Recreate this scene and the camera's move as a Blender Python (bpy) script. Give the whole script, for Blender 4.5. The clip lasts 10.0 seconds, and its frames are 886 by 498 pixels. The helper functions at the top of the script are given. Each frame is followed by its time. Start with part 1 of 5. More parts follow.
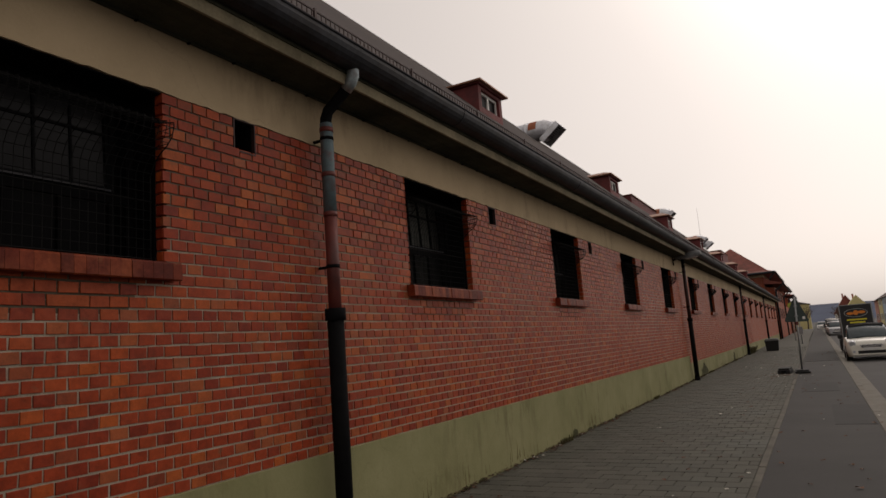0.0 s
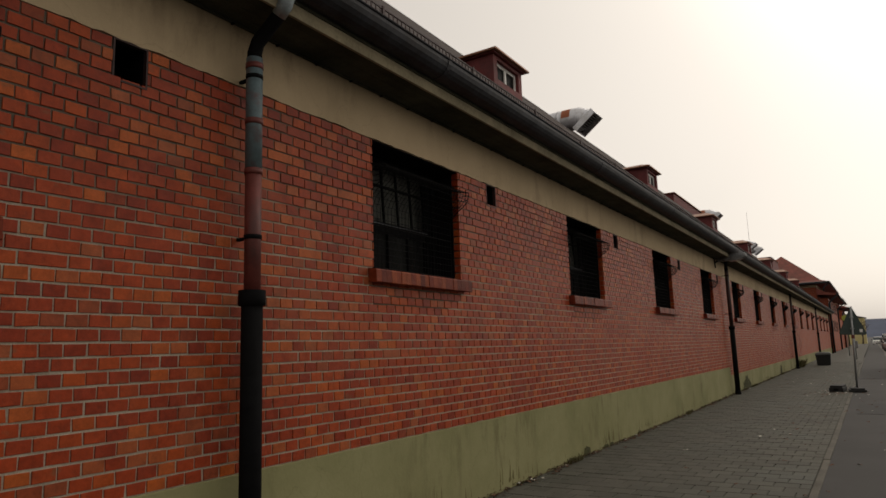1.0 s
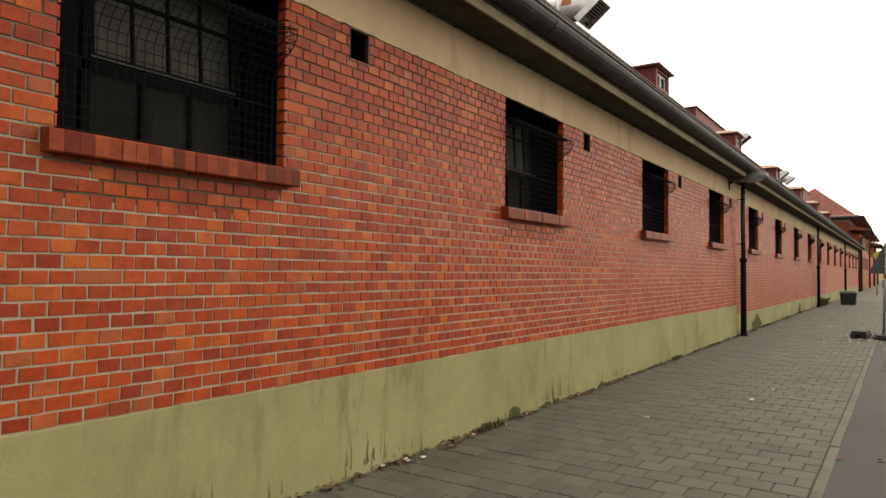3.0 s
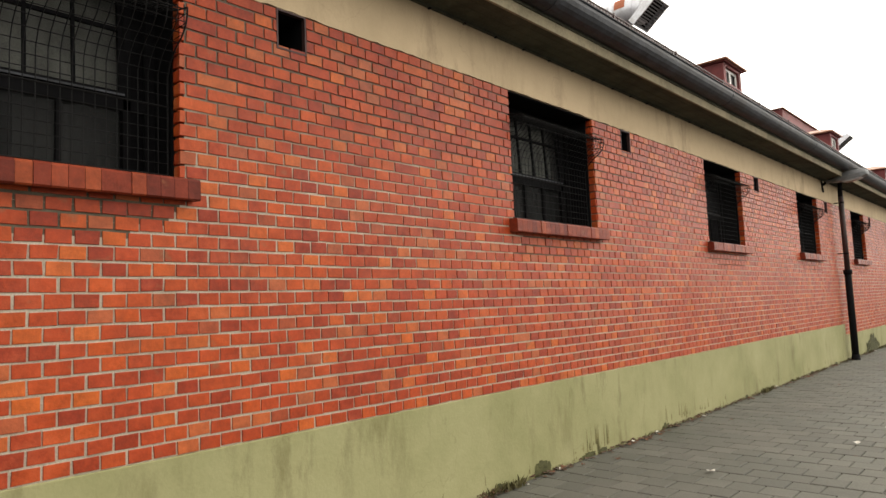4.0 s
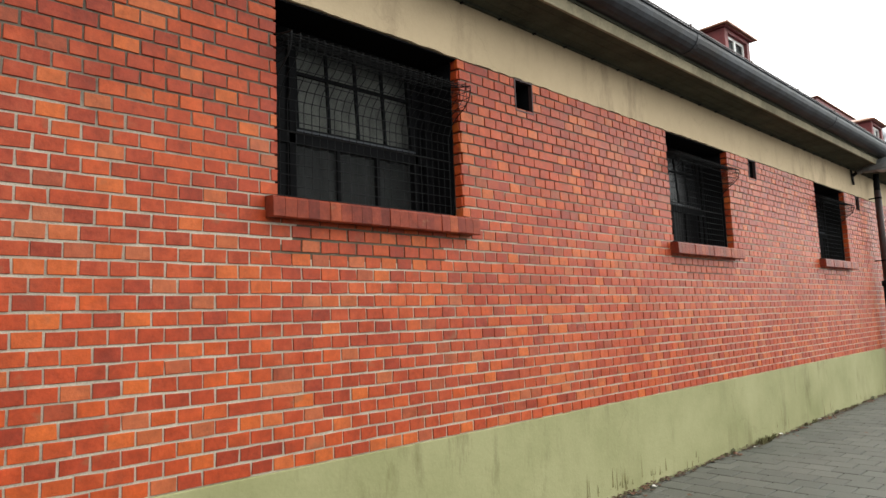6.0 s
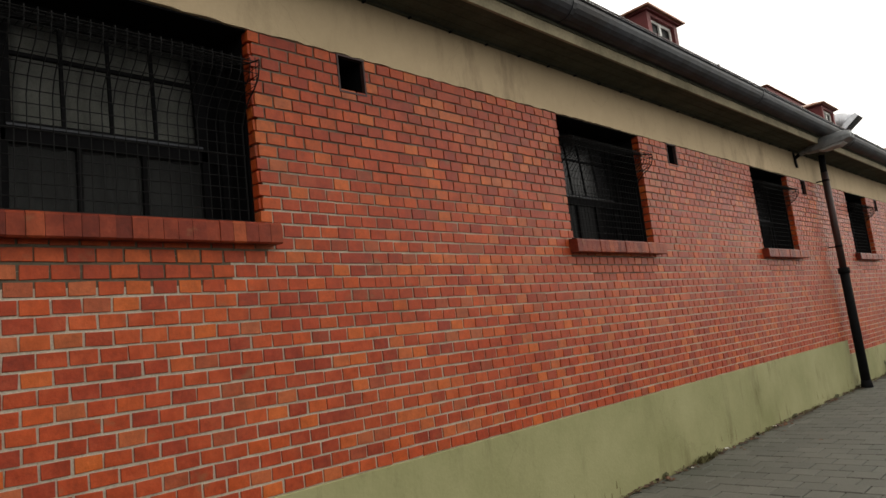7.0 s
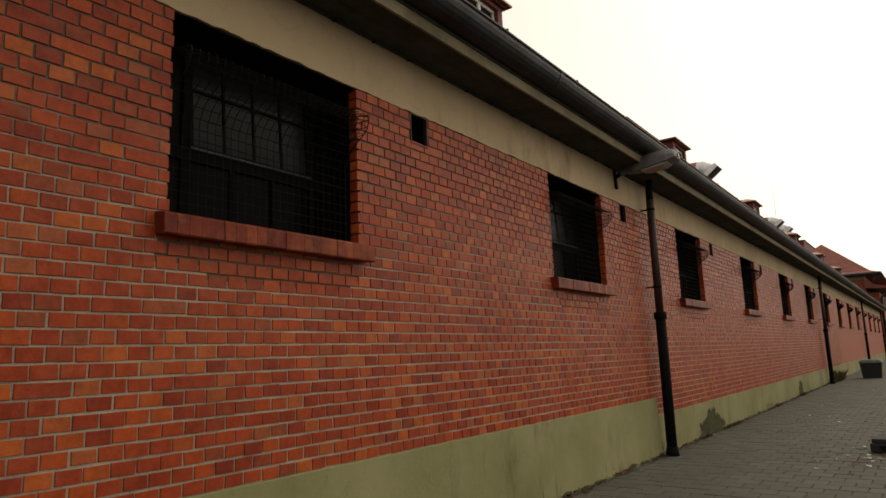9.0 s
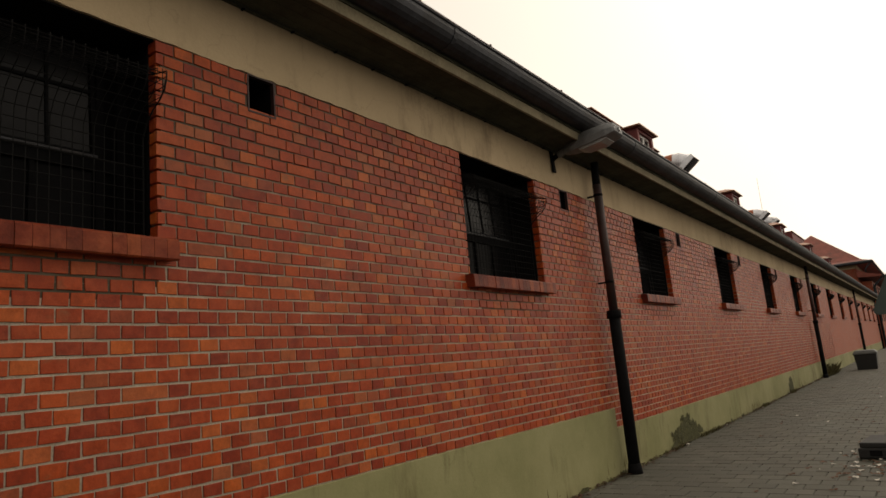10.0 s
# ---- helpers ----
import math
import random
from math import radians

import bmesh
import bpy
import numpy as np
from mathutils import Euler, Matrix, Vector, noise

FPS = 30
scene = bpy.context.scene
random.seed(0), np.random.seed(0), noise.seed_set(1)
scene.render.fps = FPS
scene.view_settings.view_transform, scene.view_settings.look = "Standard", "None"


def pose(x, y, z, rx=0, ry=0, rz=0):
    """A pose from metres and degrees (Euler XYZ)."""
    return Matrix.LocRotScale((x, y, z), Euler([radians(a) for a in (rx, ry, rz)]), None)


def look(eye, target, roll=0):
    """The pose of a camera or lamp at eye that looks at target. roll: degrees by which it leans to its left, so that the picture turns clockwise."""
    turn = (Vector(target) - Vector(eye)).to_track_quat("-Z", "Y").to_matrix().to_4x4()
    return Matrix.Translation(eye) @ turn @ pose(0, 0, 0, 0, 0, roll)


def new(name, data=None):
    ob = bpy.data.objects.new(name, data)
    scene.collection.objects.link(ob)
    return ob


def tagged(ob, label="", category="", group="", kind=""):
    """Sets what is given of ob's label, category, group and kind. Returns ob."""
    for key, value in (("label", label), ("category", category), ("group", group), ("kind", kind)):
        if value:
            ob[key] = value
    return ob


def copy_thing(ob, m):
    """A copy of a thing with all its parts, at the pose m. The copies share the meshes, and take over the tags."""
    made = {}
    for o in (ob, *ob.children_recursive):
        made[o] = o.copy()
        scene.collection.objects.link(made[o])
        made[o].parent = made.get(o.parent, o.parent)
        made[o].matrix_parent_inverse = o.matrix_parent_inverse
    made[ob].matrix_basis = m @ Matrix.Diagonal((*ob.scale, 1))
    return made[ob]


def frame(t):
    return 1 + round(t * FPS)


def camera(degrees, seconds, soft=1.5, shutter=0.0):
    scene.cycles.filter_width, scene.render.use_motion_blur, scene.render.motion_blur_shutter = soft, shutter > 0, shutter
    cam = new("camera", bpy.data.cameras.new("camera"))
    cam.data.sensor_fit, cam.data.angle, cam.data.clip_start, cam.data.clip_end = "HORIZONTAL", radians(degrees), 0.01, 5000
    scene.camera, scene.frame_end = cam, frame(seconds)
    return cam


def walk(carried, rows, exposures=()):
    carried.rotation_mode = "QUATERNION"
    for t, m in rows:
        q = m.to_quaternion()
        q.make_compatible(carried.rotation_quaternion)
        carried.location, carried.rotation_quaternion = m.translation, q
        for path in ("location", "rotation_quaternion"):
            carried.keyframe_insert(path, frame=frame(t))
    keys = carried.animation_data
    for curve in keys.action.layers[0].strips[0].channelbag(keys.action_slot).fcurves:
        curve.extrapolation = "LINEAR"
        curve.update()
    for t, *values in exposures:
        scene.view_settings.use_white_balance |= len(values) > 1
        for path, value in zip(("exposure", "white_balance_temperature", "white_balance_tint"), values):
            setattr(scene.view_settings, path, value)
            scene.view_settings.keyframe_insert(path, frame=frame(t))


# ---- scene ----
cam = camera(67.5, 10.0)
PATH = [
    (0, (0.223, -0.243, 1.539), (-0.727, 1.491, 1.838), -4.3),
    (0.5, (0.251, 0.512, 1.495), (-0.745, 2.225, 1.773), -3.8),
    (1, (0.131, 1.185, 1.513), (-0.929, 2.854, 1.816), -1.9),
    (1.5, (0.01, 1.971, 1.499), (-0.98, 3.697, 1.701), -1.9),
    (2, (-0.049, 2.705, 1.506), (-1.072, 4.42, 1.615), -4.1),
    (2.5, (0.032, 3.321, 1.488), (-1.001, 5.03, 1.602), -1.9),
    (2.7, (-0.018, 3.621, 1.536), (-1.09, 5.307, 1.63), -0.4),
    (3.8, (0.068, 5.179, 1.555), (-1.249, 6.679, 1.677), -2.2),
    (4, (0.015, 5.447, 1.474), (-1.33, 6.916, 1.652), -2.4),
    (4.5, (-0.054, 6.173, 1.461), (-1.32, 7.705, 1.682), -0.8),
    (5, (-0.132, 6.917, 1.483), (-1.438, 8.425, 1.623), -2.4),
    (6.3, (-0.259, 8.735, 1.511), (-1.725, 10.07, 1.771), -2.5),
    (6.5, (-0.297, 9.023, 1.494), (-1.752, 10.362, 1.793), -3.5),
    (7, (-0.148, 9.725, 1.455), (-1.546, 11.126, 1.737), -6.6),
    (7.5, (-0.182, 10.501, 1.407), (-1.539, 11.935, 1.725), -4.3),
    (8, (-0.186, 11.22, 1.413), (-1.461, 12.722, 1.755), -4.7),
    (8.5, (-0.251, 11.938, 1.434), (-1.547, 13.416, 1.802), -1.9),
    (9, (-0.247, 12.7, 1.42), (-1.4, 14.301, 1.745), -2.2),
    (9.5, (-0.216, 13.393, 1.41), (-1.391, 14.976, 1.743), -3.9),
    (10, (-0.171, 14.131, 1.402), (-1.306, 15.738, 1.761), -5.2),
]
EXPOSURES = [(0, -2.42, 6900, 17), (0.5, -2.32, 6950, 14), (1, -2.32, 7000, 12), (1.5, -2, 7300, 10), (2, -1.24, 7650, 10), (2.5, -1.21, 7650, 10), (4, -0.43, 6700, 9), (4.5, -0.43, 6650, 7), (5, -0.65, 6700, 8), (6.5, -0.09, 5850, 4), (7, -1.13, 6550, 8), (7.5, -0.5, 6350, 7), (8, -1.55, 7150, 10), (8.5, -1.04, 7100, 10), (9, -1.85, 7500, 11), (9.5, -1.3, 7450, 11), (10, -1.88, 7550, 12)]
walk(cam, [(t, look(eye, target, roll)) for t, eye, target, roll in PATH], EXPOSURES)

# ---- light ----
world = bpy.data.worlds.new("overcast")
scene.world = world
world.use_nodes = True
wn, wl = world.node_tree.nodes, world.node_tree.links
sky = wn.new("ShaderNodeTexSky")
sky.sky_type, sky.sun_disc = "NISHITA", False
sky.sun_elevation, sky.sun_rotation = radians(43), radians(15)
sky.air_density, sky.dust_density, sky.ozone_density = 1.0, 4.0, 1.0
pale = wn.new("ShaderNodeHueSaturation")
pale.inputs["Saturation"].default_value = 0.12
lift = wn.new("ShaderNodeMix")
lift.data_type = "RGBA"
lift.inputs["Factor"].default_value = 0.4
lift.inputs["B"].default_value = (9.0, 8.85, 8.7, 1)
wl.new(sky.outputs[0], pale.inputs["Color"])
wl.new(pale.outputs[0], lift.inputs["A"])
warm = wn.new("ShaderNodeMix")
warm.data_type, warm.blend_type = "RGBA", "MULTIPLY"
warm.inputs["Factor"].default_value = 1.0
warm.inputs["B"].default_value = (1.0, 0.975, 0.925, 1)
wl.new(lift.outputs["Result"], warm.inputs["A"])
wl.new(warm.outputs["Result"], wn["Background"].inputs["Color"])
wn["Background"].inputs["Strength"].default_value = 0.5

sun_data = bpy.data.lights.new("sun", "SUN")
sun_data.energy, sun_data.angle, sun_data.color = 0.5, radians(45), (1.0, 0.96, 0.9)
sun = new("sun", sun_data)
sun.matrix_world = look((10, 55.2, 35.9), (0, 18, 0))


# ---- builders ----
def link_mesh(name, bm, material):
    me = bpy.data.meshes.new(name)
    bm.to_mesh(me)
    bm.free()
    me.materials.append(material)
    return new(name, me)


def part(name, bm, material, parent, label=""):
    """One bmesh as one mesh object under a thing or a part, in the parent's own coordinates."""
    ob = link_mesh(name, bm, material)
    ob.parent = parent
    return tagged(ob, label)


def thing(name, place, label, category, group="", kind=""):
    ob = new(name)
    ob.location = place
    ob.empty_display_size = 0.1
    return tagged(ob, label, category, group, kind)


def structure(name, bm, material, label, category):
    return tagged(link_mesh(name, bm, material), label, category, "", "structure")


def box(bm, x0, x1, y0, y1, z0, z1, bevel=0.0):
    vs = [bm.verts.new((x, y, z)) for x in (x0, x1) for y in (y0, y1) for z in (z0, z1)]
    fs = [bm.faces.new([vs[i] for i in f]) for f in
          ((0, 1, 3, 2), (4, 6, 7, 5), (0, 4, 5, 1), (2, 3, 7, 6), (0, 2, 6, 4), (1, 5, 7, 3))]
    if bevel:
        es = list({e for f in fs for e in f.edges})
        bmesh.ops.bevel(bm, geom=es, offset=bevel, segments=2, profile=0.5, affect="EDGES")
    return vs


def boxes(rows, bevel=0.0):
    bm = bmesh.new()
    for r in rows:
        box(bm, *r, bevel=bevel)
    return bm


def tube(bm, pts, r, sides=10, r_end=None, caps=True):
    """A round tube along a line of points."""
    pts = [Vector(p) for p in pts]
    rings, side = [], None
    for i, p in enumerate(pts):
        d = (pts[min(i + 1, len(pts) - 1)] - pts[max(i - 1, 0)]).normalized()
        if side is None:
            side = d.cross(Vector((0, 0, 1)) if abs(d.z) < 0.9 else Vector((1, 0, 0))).normalized()
        side = (side - d * side.dot(d)).normalized()
        up = d.cross(side)
        rad = r if r_end is None else r + (r_end - r) * i / (len(pts) - 1)
        rings.append([bm.verts.new(p + rad * (math.cos(a) * side + math.sin(a) * up))
                      for a in (2 * math.pi * k / sides for k in range(sides))])
    for a, b in zip(rings, rings[1:]):
        for k in range(sides):
            f = bm.faces.new((a[k], a[(k + 1) % sides], b[(k + 1) % sides], b[k]))
            f.smooth = sides > 5
    if caps:
        bm.faces.new(rings[0][::-1])
        bm.faces.new(rings[-1])


def prism(bm, profile, y0, y1, axis="y"):
    """A closed outline of (x, z) pairs pushed along y (or (y, z) pairs along x)."""
    def at(p, v):
        return (p[0], v, p[1]) if axis == "y" else (v, p[0], p[1])
    a = [bm.verts.new(at(p, y0)) for p in profile]
    b = [bm.verts.new(at(p, y1)) for p in profile]
    n = len(profile)
    for i in range(n):
        bm.faces.new((a[i], a[(i + 1) % n], b[(i + 1) % n], b[i]))
    bm.faces.new(a[::-1])
    bm.faces.new(b)
    bmesh.ops.recalc_face_normals(bm, faces=bm.faces)


def loft(bm, rings, smooth=True):
    """Skin over rings of equal length, closed at both ends."""
    vr = [[bm.verts.new(p) for p in r] for r in rings]
    n = len(vr[0])
    for a, b in zip(vr, vr[1:]):
        for i in range(n):
            f = bm.faces.new((a[i], a[(i + 1) % n], b[(i + 1) % n], b[i]))
            f.smooth = smooth
    bm.faces.new(vr[0][::-1])
    bm.faces.new(vr[-1])
    bmesh.ops.recalc_face_normals(bm, faces=bm.faces)


def pieces_mesh(name, rows, material, axis, depth, chamfer, uneven=0.0, seed=5):
    """Many chamfered blocks in one mesh, from rows of (u0, u1, v0, v1, front).
    axis x: front looks along +x, u is y, v is z. axis -y: front looks along -y, u is x, v is z. axis z: front looks up, u is x, v is y."""
    r = np.array(rows, float)
    n, c = len(r), chamfer
    u0, u1, v0, v1, f = r.T
    ring = lambda i, w: np.stack([np.stack([u0 + i, v0 + i, w], 1), np.stack([u1 - i, v0 + i, w], 1),
                                  np.stack([u1 - i, v1 - i, w], 1), np.stack([u0 + i, v1 - i, w], 1)], 1)
    p = np.concatenate([ring(0, f - depth), ring(0, f - c), ring(c, f)], 1)
    if uneven:
        # hand-worn corners: each moves a little on its own, the arrises more than the back
        rng = np.random.default_rng(seed)
        shift = np.tile(rng.normal(0, uneven, (n, 4, 3)) * (1, 1, 0.35), (1, 3, 1))
        shift[:, 8:] += rng.normal(0, uneven * 0.5, (n, 4, 3)) * (1, 1, 0.6)
        p = p + np.clip(shift, -2.2 * uneven, 2.2 * uneven)
    if axis == "x":
        p = p[..., [2, 0, 1]]
    elif axis == "-y":
        p = np.stack([p[..., 0], -p[..., 2], p[..., 1]], -1)
    quads = [(0, 1, 5, 4), (1, 2, 6, 5), (2, 3, 7, 6), (3, 0, 4, 7), (4, 5, 9, 8), (5, 6, 10, 9), (6, 7, 11, 10), (7, 4, 8, 11), (8, 9, 10, 11)]
    q = (np.array(quads)[None] + 12 * np.arange(n)[:, None, None]).reshape(-1, 4)
    me = bpy.data.meshes.new(name)
    me.from_pydata(p.reshape(-1, 3).tolist(), [], q.tolist())
    me.materials.append(material)
    return me


# ---- materials ----
def material(name, rough=0.8, metal=0.0, spec=0.4):
    m = bpy.data.materials.new(name)
    m.use_nodes = True
    b = m.node_tree.nodes["Principled BSDF"]
    b.inputs["Roughness"].default_value = rough
    b.inputs["Metallic"].default_value = metal
    b.inputs["Specular IOR Level"].default_value = spec
    return m, m.node_tree.nodes, m.node_tree.links, b


def place_node(n, l, scale=(1, 1, 1)):
    g = n.new("ShaderNodeNewGeometry")
    v = n.new("ShaderNodeVectorMath")
    v.operation = "MULTIPLY"
    v.inputs[1].default_value = scale
    l.new(g.outputs["Position"], v.inputs[0])
    return v.outputs[0]


def grain(n, l, vec, scale, detail=4, rough=0.6):
    t = n.new("ShaderNodeTexNoise")
    t.inputs["Scale"].default_value, t.inputs["Detail"].default_value, t.inputs["Roughness"].default_value = scale, detail, rough
    l.new(vec, t.inputs["Vector"])
    return t.outputs["Fac"]


def ramp(n, l, fac, stops, smooth=False):
    r = n.new("ShaderNodeValToRGB")
    e = r.color_ramp.elements
    while len(e) < len(stops):
        e.new(0.5)
    for el, (pos, col) in zip(e, stops):
        el.position = pos
        el.color = (*col, 1) if isinstance(col, tuple) else (col, col, col, 1)
    if smooth:
        r.color_ramp.interpolation = "EASE"
    l.new(fac, r.inputs["Fac"])
    return r.outputs["Color"]


def blend(n, l, fac, a, b, mode="MIX"):
    x = n.new("ShaderNodeMix")
    x.data_type, x.blend_type = "RGBA", mode
    for sock, v in (("Factor", fac), ("A", a), ("B", b)):
        if isinstance(v, (int, float)):
            x.inputs[sock].default_value = v
        elif isinstance(v, tuple):
            x.inputs[sock].default_value = (*v, 1)
        else:
            l.new(v, x.inputs[sock])
    return x.outputs["Result"]


def bump(n, l, height, b, strength=0.3, dist=0.01):
    k = n.new("ShaderNodeBump")
    k.inputs["Strength"].default_value, k.inputs["Distance"].default_value = strength, dist
    l.new(height, k.inputs["Height"])
    l.new(k.outputs[0], b.inputs["Normal"])


def plain(name, col, rough=0.6, metal=0.0, vary=0.25, scale=6.0, fine=60.0, spec=0.4, dirt=None):
    """A surface of one colour with stains and grain."""
    m, n, l, b = material(name, rough, metal, spec)
    v = place_node(n, l)
    dark = tuple(c * (1 - vary) for c in col)
    light = tuple(min(1, c * (1 + vary)) for c in col)
    c1 = ramp(n, l, grain(n, l, v, scale), [(0.3, dark), (0.7, light)])
    g = grain(n, l, v, fine, 3)
    c2 = blend(n, l, 0.35, c1, ramp(n, l, g, [(0.25, dark), (0.75, light)]))
    if dirt:
        c2 = blend(n, l, ramp(n, l, grain(n, l, v, scale * 0.4, 6, 0.7), [(0.5, 0.0), (0.72, 1.0)]), c2, dirt)
    l.new(c2, b.inputs["Base Color"])
    bump(n, l, g, b, 0.15, 0.004)
    return m


def brick_material(name, island, tones=None, sheen=0.2):
    m, n, l, b = material(name, 0.46, 0, sheen)
    v = place_node(n, l)
    if island:
        rnd = n.new("ShaderNodeNewGeometry").outputs["Random Per Island"]
    else:
        rnd = n.new("ShaderNodeObjectInfo").outputs["Random"]
    tone = ramp(n, l, rnd, tones or [(0.0, (0.216, 0.0273, 0.0105)), (0.14, (0.255, 0.0334, 0.0105)), (0.34, (0.326, 0.0466, 0.0109)),
                            (0.48, (0.268, 0.0361, 0.0109)), (0.62, (0.378, 0.0634, 0.0118)), (0.74, (0.286, 0.0387, 0.0105)),
                            (0.86, (0.414, 0.0880, 0.0158)), (0.95, (0.308, 0.0792, 0.0297)), (1.0, (0.224, 0.0378, 0.0148))])
    mott = grain(n, l, v, 38, 5, 0.7)
    cloud = grain(n, l, v, 11, 5, 0.7)
    c = blend(n, l, 0.7, tone, ramp(n, l, cloud, [(0.28, 0.28), (0.5, 0.5), (0.74, 0.72)]), "OVERLAY")
    c = blend(n, l, 0.5, c, ramp(n, l, mott, [(0.25, 0.30), (0.5, 0.52), (0.8, 0.74)]), "OVERLAY")
    # pale rubbed mortar film, in clouds broken up by grain
    film = blend(n, l, 0.35, grain(n, l, place_node(n, l, (1, 0.7, 1.1)), 1.1, 6, 0.65), cloud)
    wash = ramp(n, l, film, [(0.51, 0.0), (0.72, 0.42)])
    c = blend(n, l, wash, c, (0.35, 0.115, 0.052))
    # burnt or scuffed spots on single bricks
    burn = ramp(n, l, grain(n, l, place_node(n, l, (1, 1, 1.5)), 6.5, 3, 0.5), [(0.66, 0.0), (0.74, 0.6)])
    c = blend(n, l, burn, c, (0.20, 0.085, 0.04))
    soot = ramp(n, l, grain(n, l, place_node(n, l, (1, 1.3, 0.5)), 2.6, 6, 0.7), [(0.56, 0.0), (0.8, 0.28)])
    c = blend(n, l, soot, c, (0.13, 0.06, 0.04))
    l.new(c, b.inputs["Base Color"])
    bump(n, l, blend(n, l, 0.5, mott, cloud), b, 0.6, 0.008)
    return m


BRICK = brick_material("fired_brick", False)
BRICKS = brick_material("fired_brick_joined", True)


def far_brick_material():
    m, n, l, b = material("brick_far", 0.6, 0, 0.25)
    g = n.new("ShaderNodeNewGeometry")
    s = n.new("ShaderNodeSeparateXYZ")
    k = n.new("ShaderNodeCombineXYZ")
    l.new(g.outputs["Position"], s.inputs[0])
    l.new(s.outputs["Y"], k.inputs["X"])
    l.new(s.outputs["Z"], k.inputs["Y"])
    t = n.new("ShaderNodeTexBrick")
    t.inputs["Color1"].default_value, t.inputs["Color2"].default_value = (0.39, 0.072, 0.022, 1), (0.29, 0.048, 0.017, 1)
    t.inputs["Mortar"].default_value = (0.26, 0.21, 0.17, 1)
    t.inputs["Scale"].default_value, t.inputs["Mortar Size"].default_value = 1.0, 0.005
    t.inputs["Brick Width"].default_value, t.inputs["Row Height"].default_value = 0.1258, 0.0774
    l.new(k.outputs[0], t.inputs["Vector"])
    v = place_node(n, l)
    wash = ramp(n, l, grain(n, l, v, 0.9, 6, 0.65), [(0.45, 0.0), (0.75, 0.5)])
    l.new(blend(n, l, wash, t.outputs["Color"], (0.42, 0.135, 0.07)), b.inputs["Base Color"])
    bump(n, l, t.outputs["Fac"], b, 0.3, 0.004)
    return m


BRICK_FAR = far_brick_material()


def mortar_material():
    m, n, l, b = material("mortar", 0.95, 0, 0.2)
    v = place_node(n, l)
    c = ramp(n, l, grain(n, l, v, 1.6, 6, 0.7), [(0.3, (0.22, 0.19, 0.14)), (0.45, (0.38, 0.335, 0.265)), (0.7, (0.49, 0.44, 0.35))])
    # old dark pointing above, raked-joint shadow put into its colour; renewed pale pointing below
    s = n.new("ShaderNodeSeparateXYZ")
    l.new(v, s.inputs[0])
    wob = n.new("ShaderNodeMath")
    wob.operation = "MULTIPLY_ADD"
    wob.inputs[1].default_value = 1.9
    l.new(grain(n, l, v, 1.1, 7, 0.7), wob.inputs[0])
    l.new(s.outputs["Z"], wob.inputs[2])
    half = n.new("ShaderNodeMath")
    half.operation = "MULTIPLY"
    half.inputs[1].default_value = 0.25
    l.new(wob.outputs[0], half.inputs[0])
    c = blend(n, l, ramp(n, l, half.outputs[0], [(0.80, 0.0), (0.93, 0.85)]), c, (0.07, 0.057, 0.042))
    g = grain(n, l, v, 120, 3)
    c = blend(n, l, 0.5, c, ramp(n, l, g, [(0.3, 0.3), (0.7, 0.7)]), "OVERLAY")
    l.new(c, b.inputs["Base Color"])
    bump(n, l, g, b, 0.5, 0.004)
    return m


MORTAR = mortar_material()


def render_coat(name, base, light, stain, drip):
    """Painted plaster with clouds, hairline cracks and run marks."""
    m, n, l, b = material(name, 0.9, 0, 0.25)
    v = place_node(n, l)
    c = ramp(n, l, grain(n, l, v, 0.8, 6, 0.6), [(0.3, base), (0.7, light)])
    fine = grain(n, l, v, 45, 4)
    c = blend(n, l, 0.13, c, ramp(n, l, fine, [(0.3, base), (0.7, light)]))
    runs = grain(n, l, place_node(n, l, (1, 3.2, 0.9)), 1.0, 8, 0.75)
    patch = grain(n, l, v, 0.55, 3)
    mask = blend(n, l, 1.0, ramp(n, l, runs, [(0.5, 0.0), (0.68, 1.0)]), ramp(n, l, patch, [(0.42, 0.0), (0.6, drip)]), "MULTIPLY")
    c = blend(n, l, mask, c, stain)
    vor = n.new("ShaderNodeTexVoronoi")
    vor.feature = "DISTANCE_TO_EDGE"
    vor.inputs["Scale"].default_value = 0.5
    warp = n.new("ShaderNodeVectorMath")
    wn3 = n.new("ShaderNodeTexNoise")
    wn3.inputs["Scale"].default_value, wn3.inputs["Detail"].default_value = 2.0, 6
    l.new(v, wn3.inputs["Vector"])
    l.new(v, warp.inputs[0])
    l.new(wn3.outputs["Color"], warp.inputs[1])
    l.new(warp.outputs[0], vor.inputs["Vector"])
    crack = ramp(n, l, vor.outputs["Distance"], [(0.0, 0.22), (0.004, 0.0)])
    c = blend(n, l, crack, c, stain)
    l.new(c, b.inputs["Base Color"])
    bump(n, l, blend(n, l, 0.6, fine, grain(n, l, v, 7, 5, 0.6)), b, 0.35, 0.012)
    return m


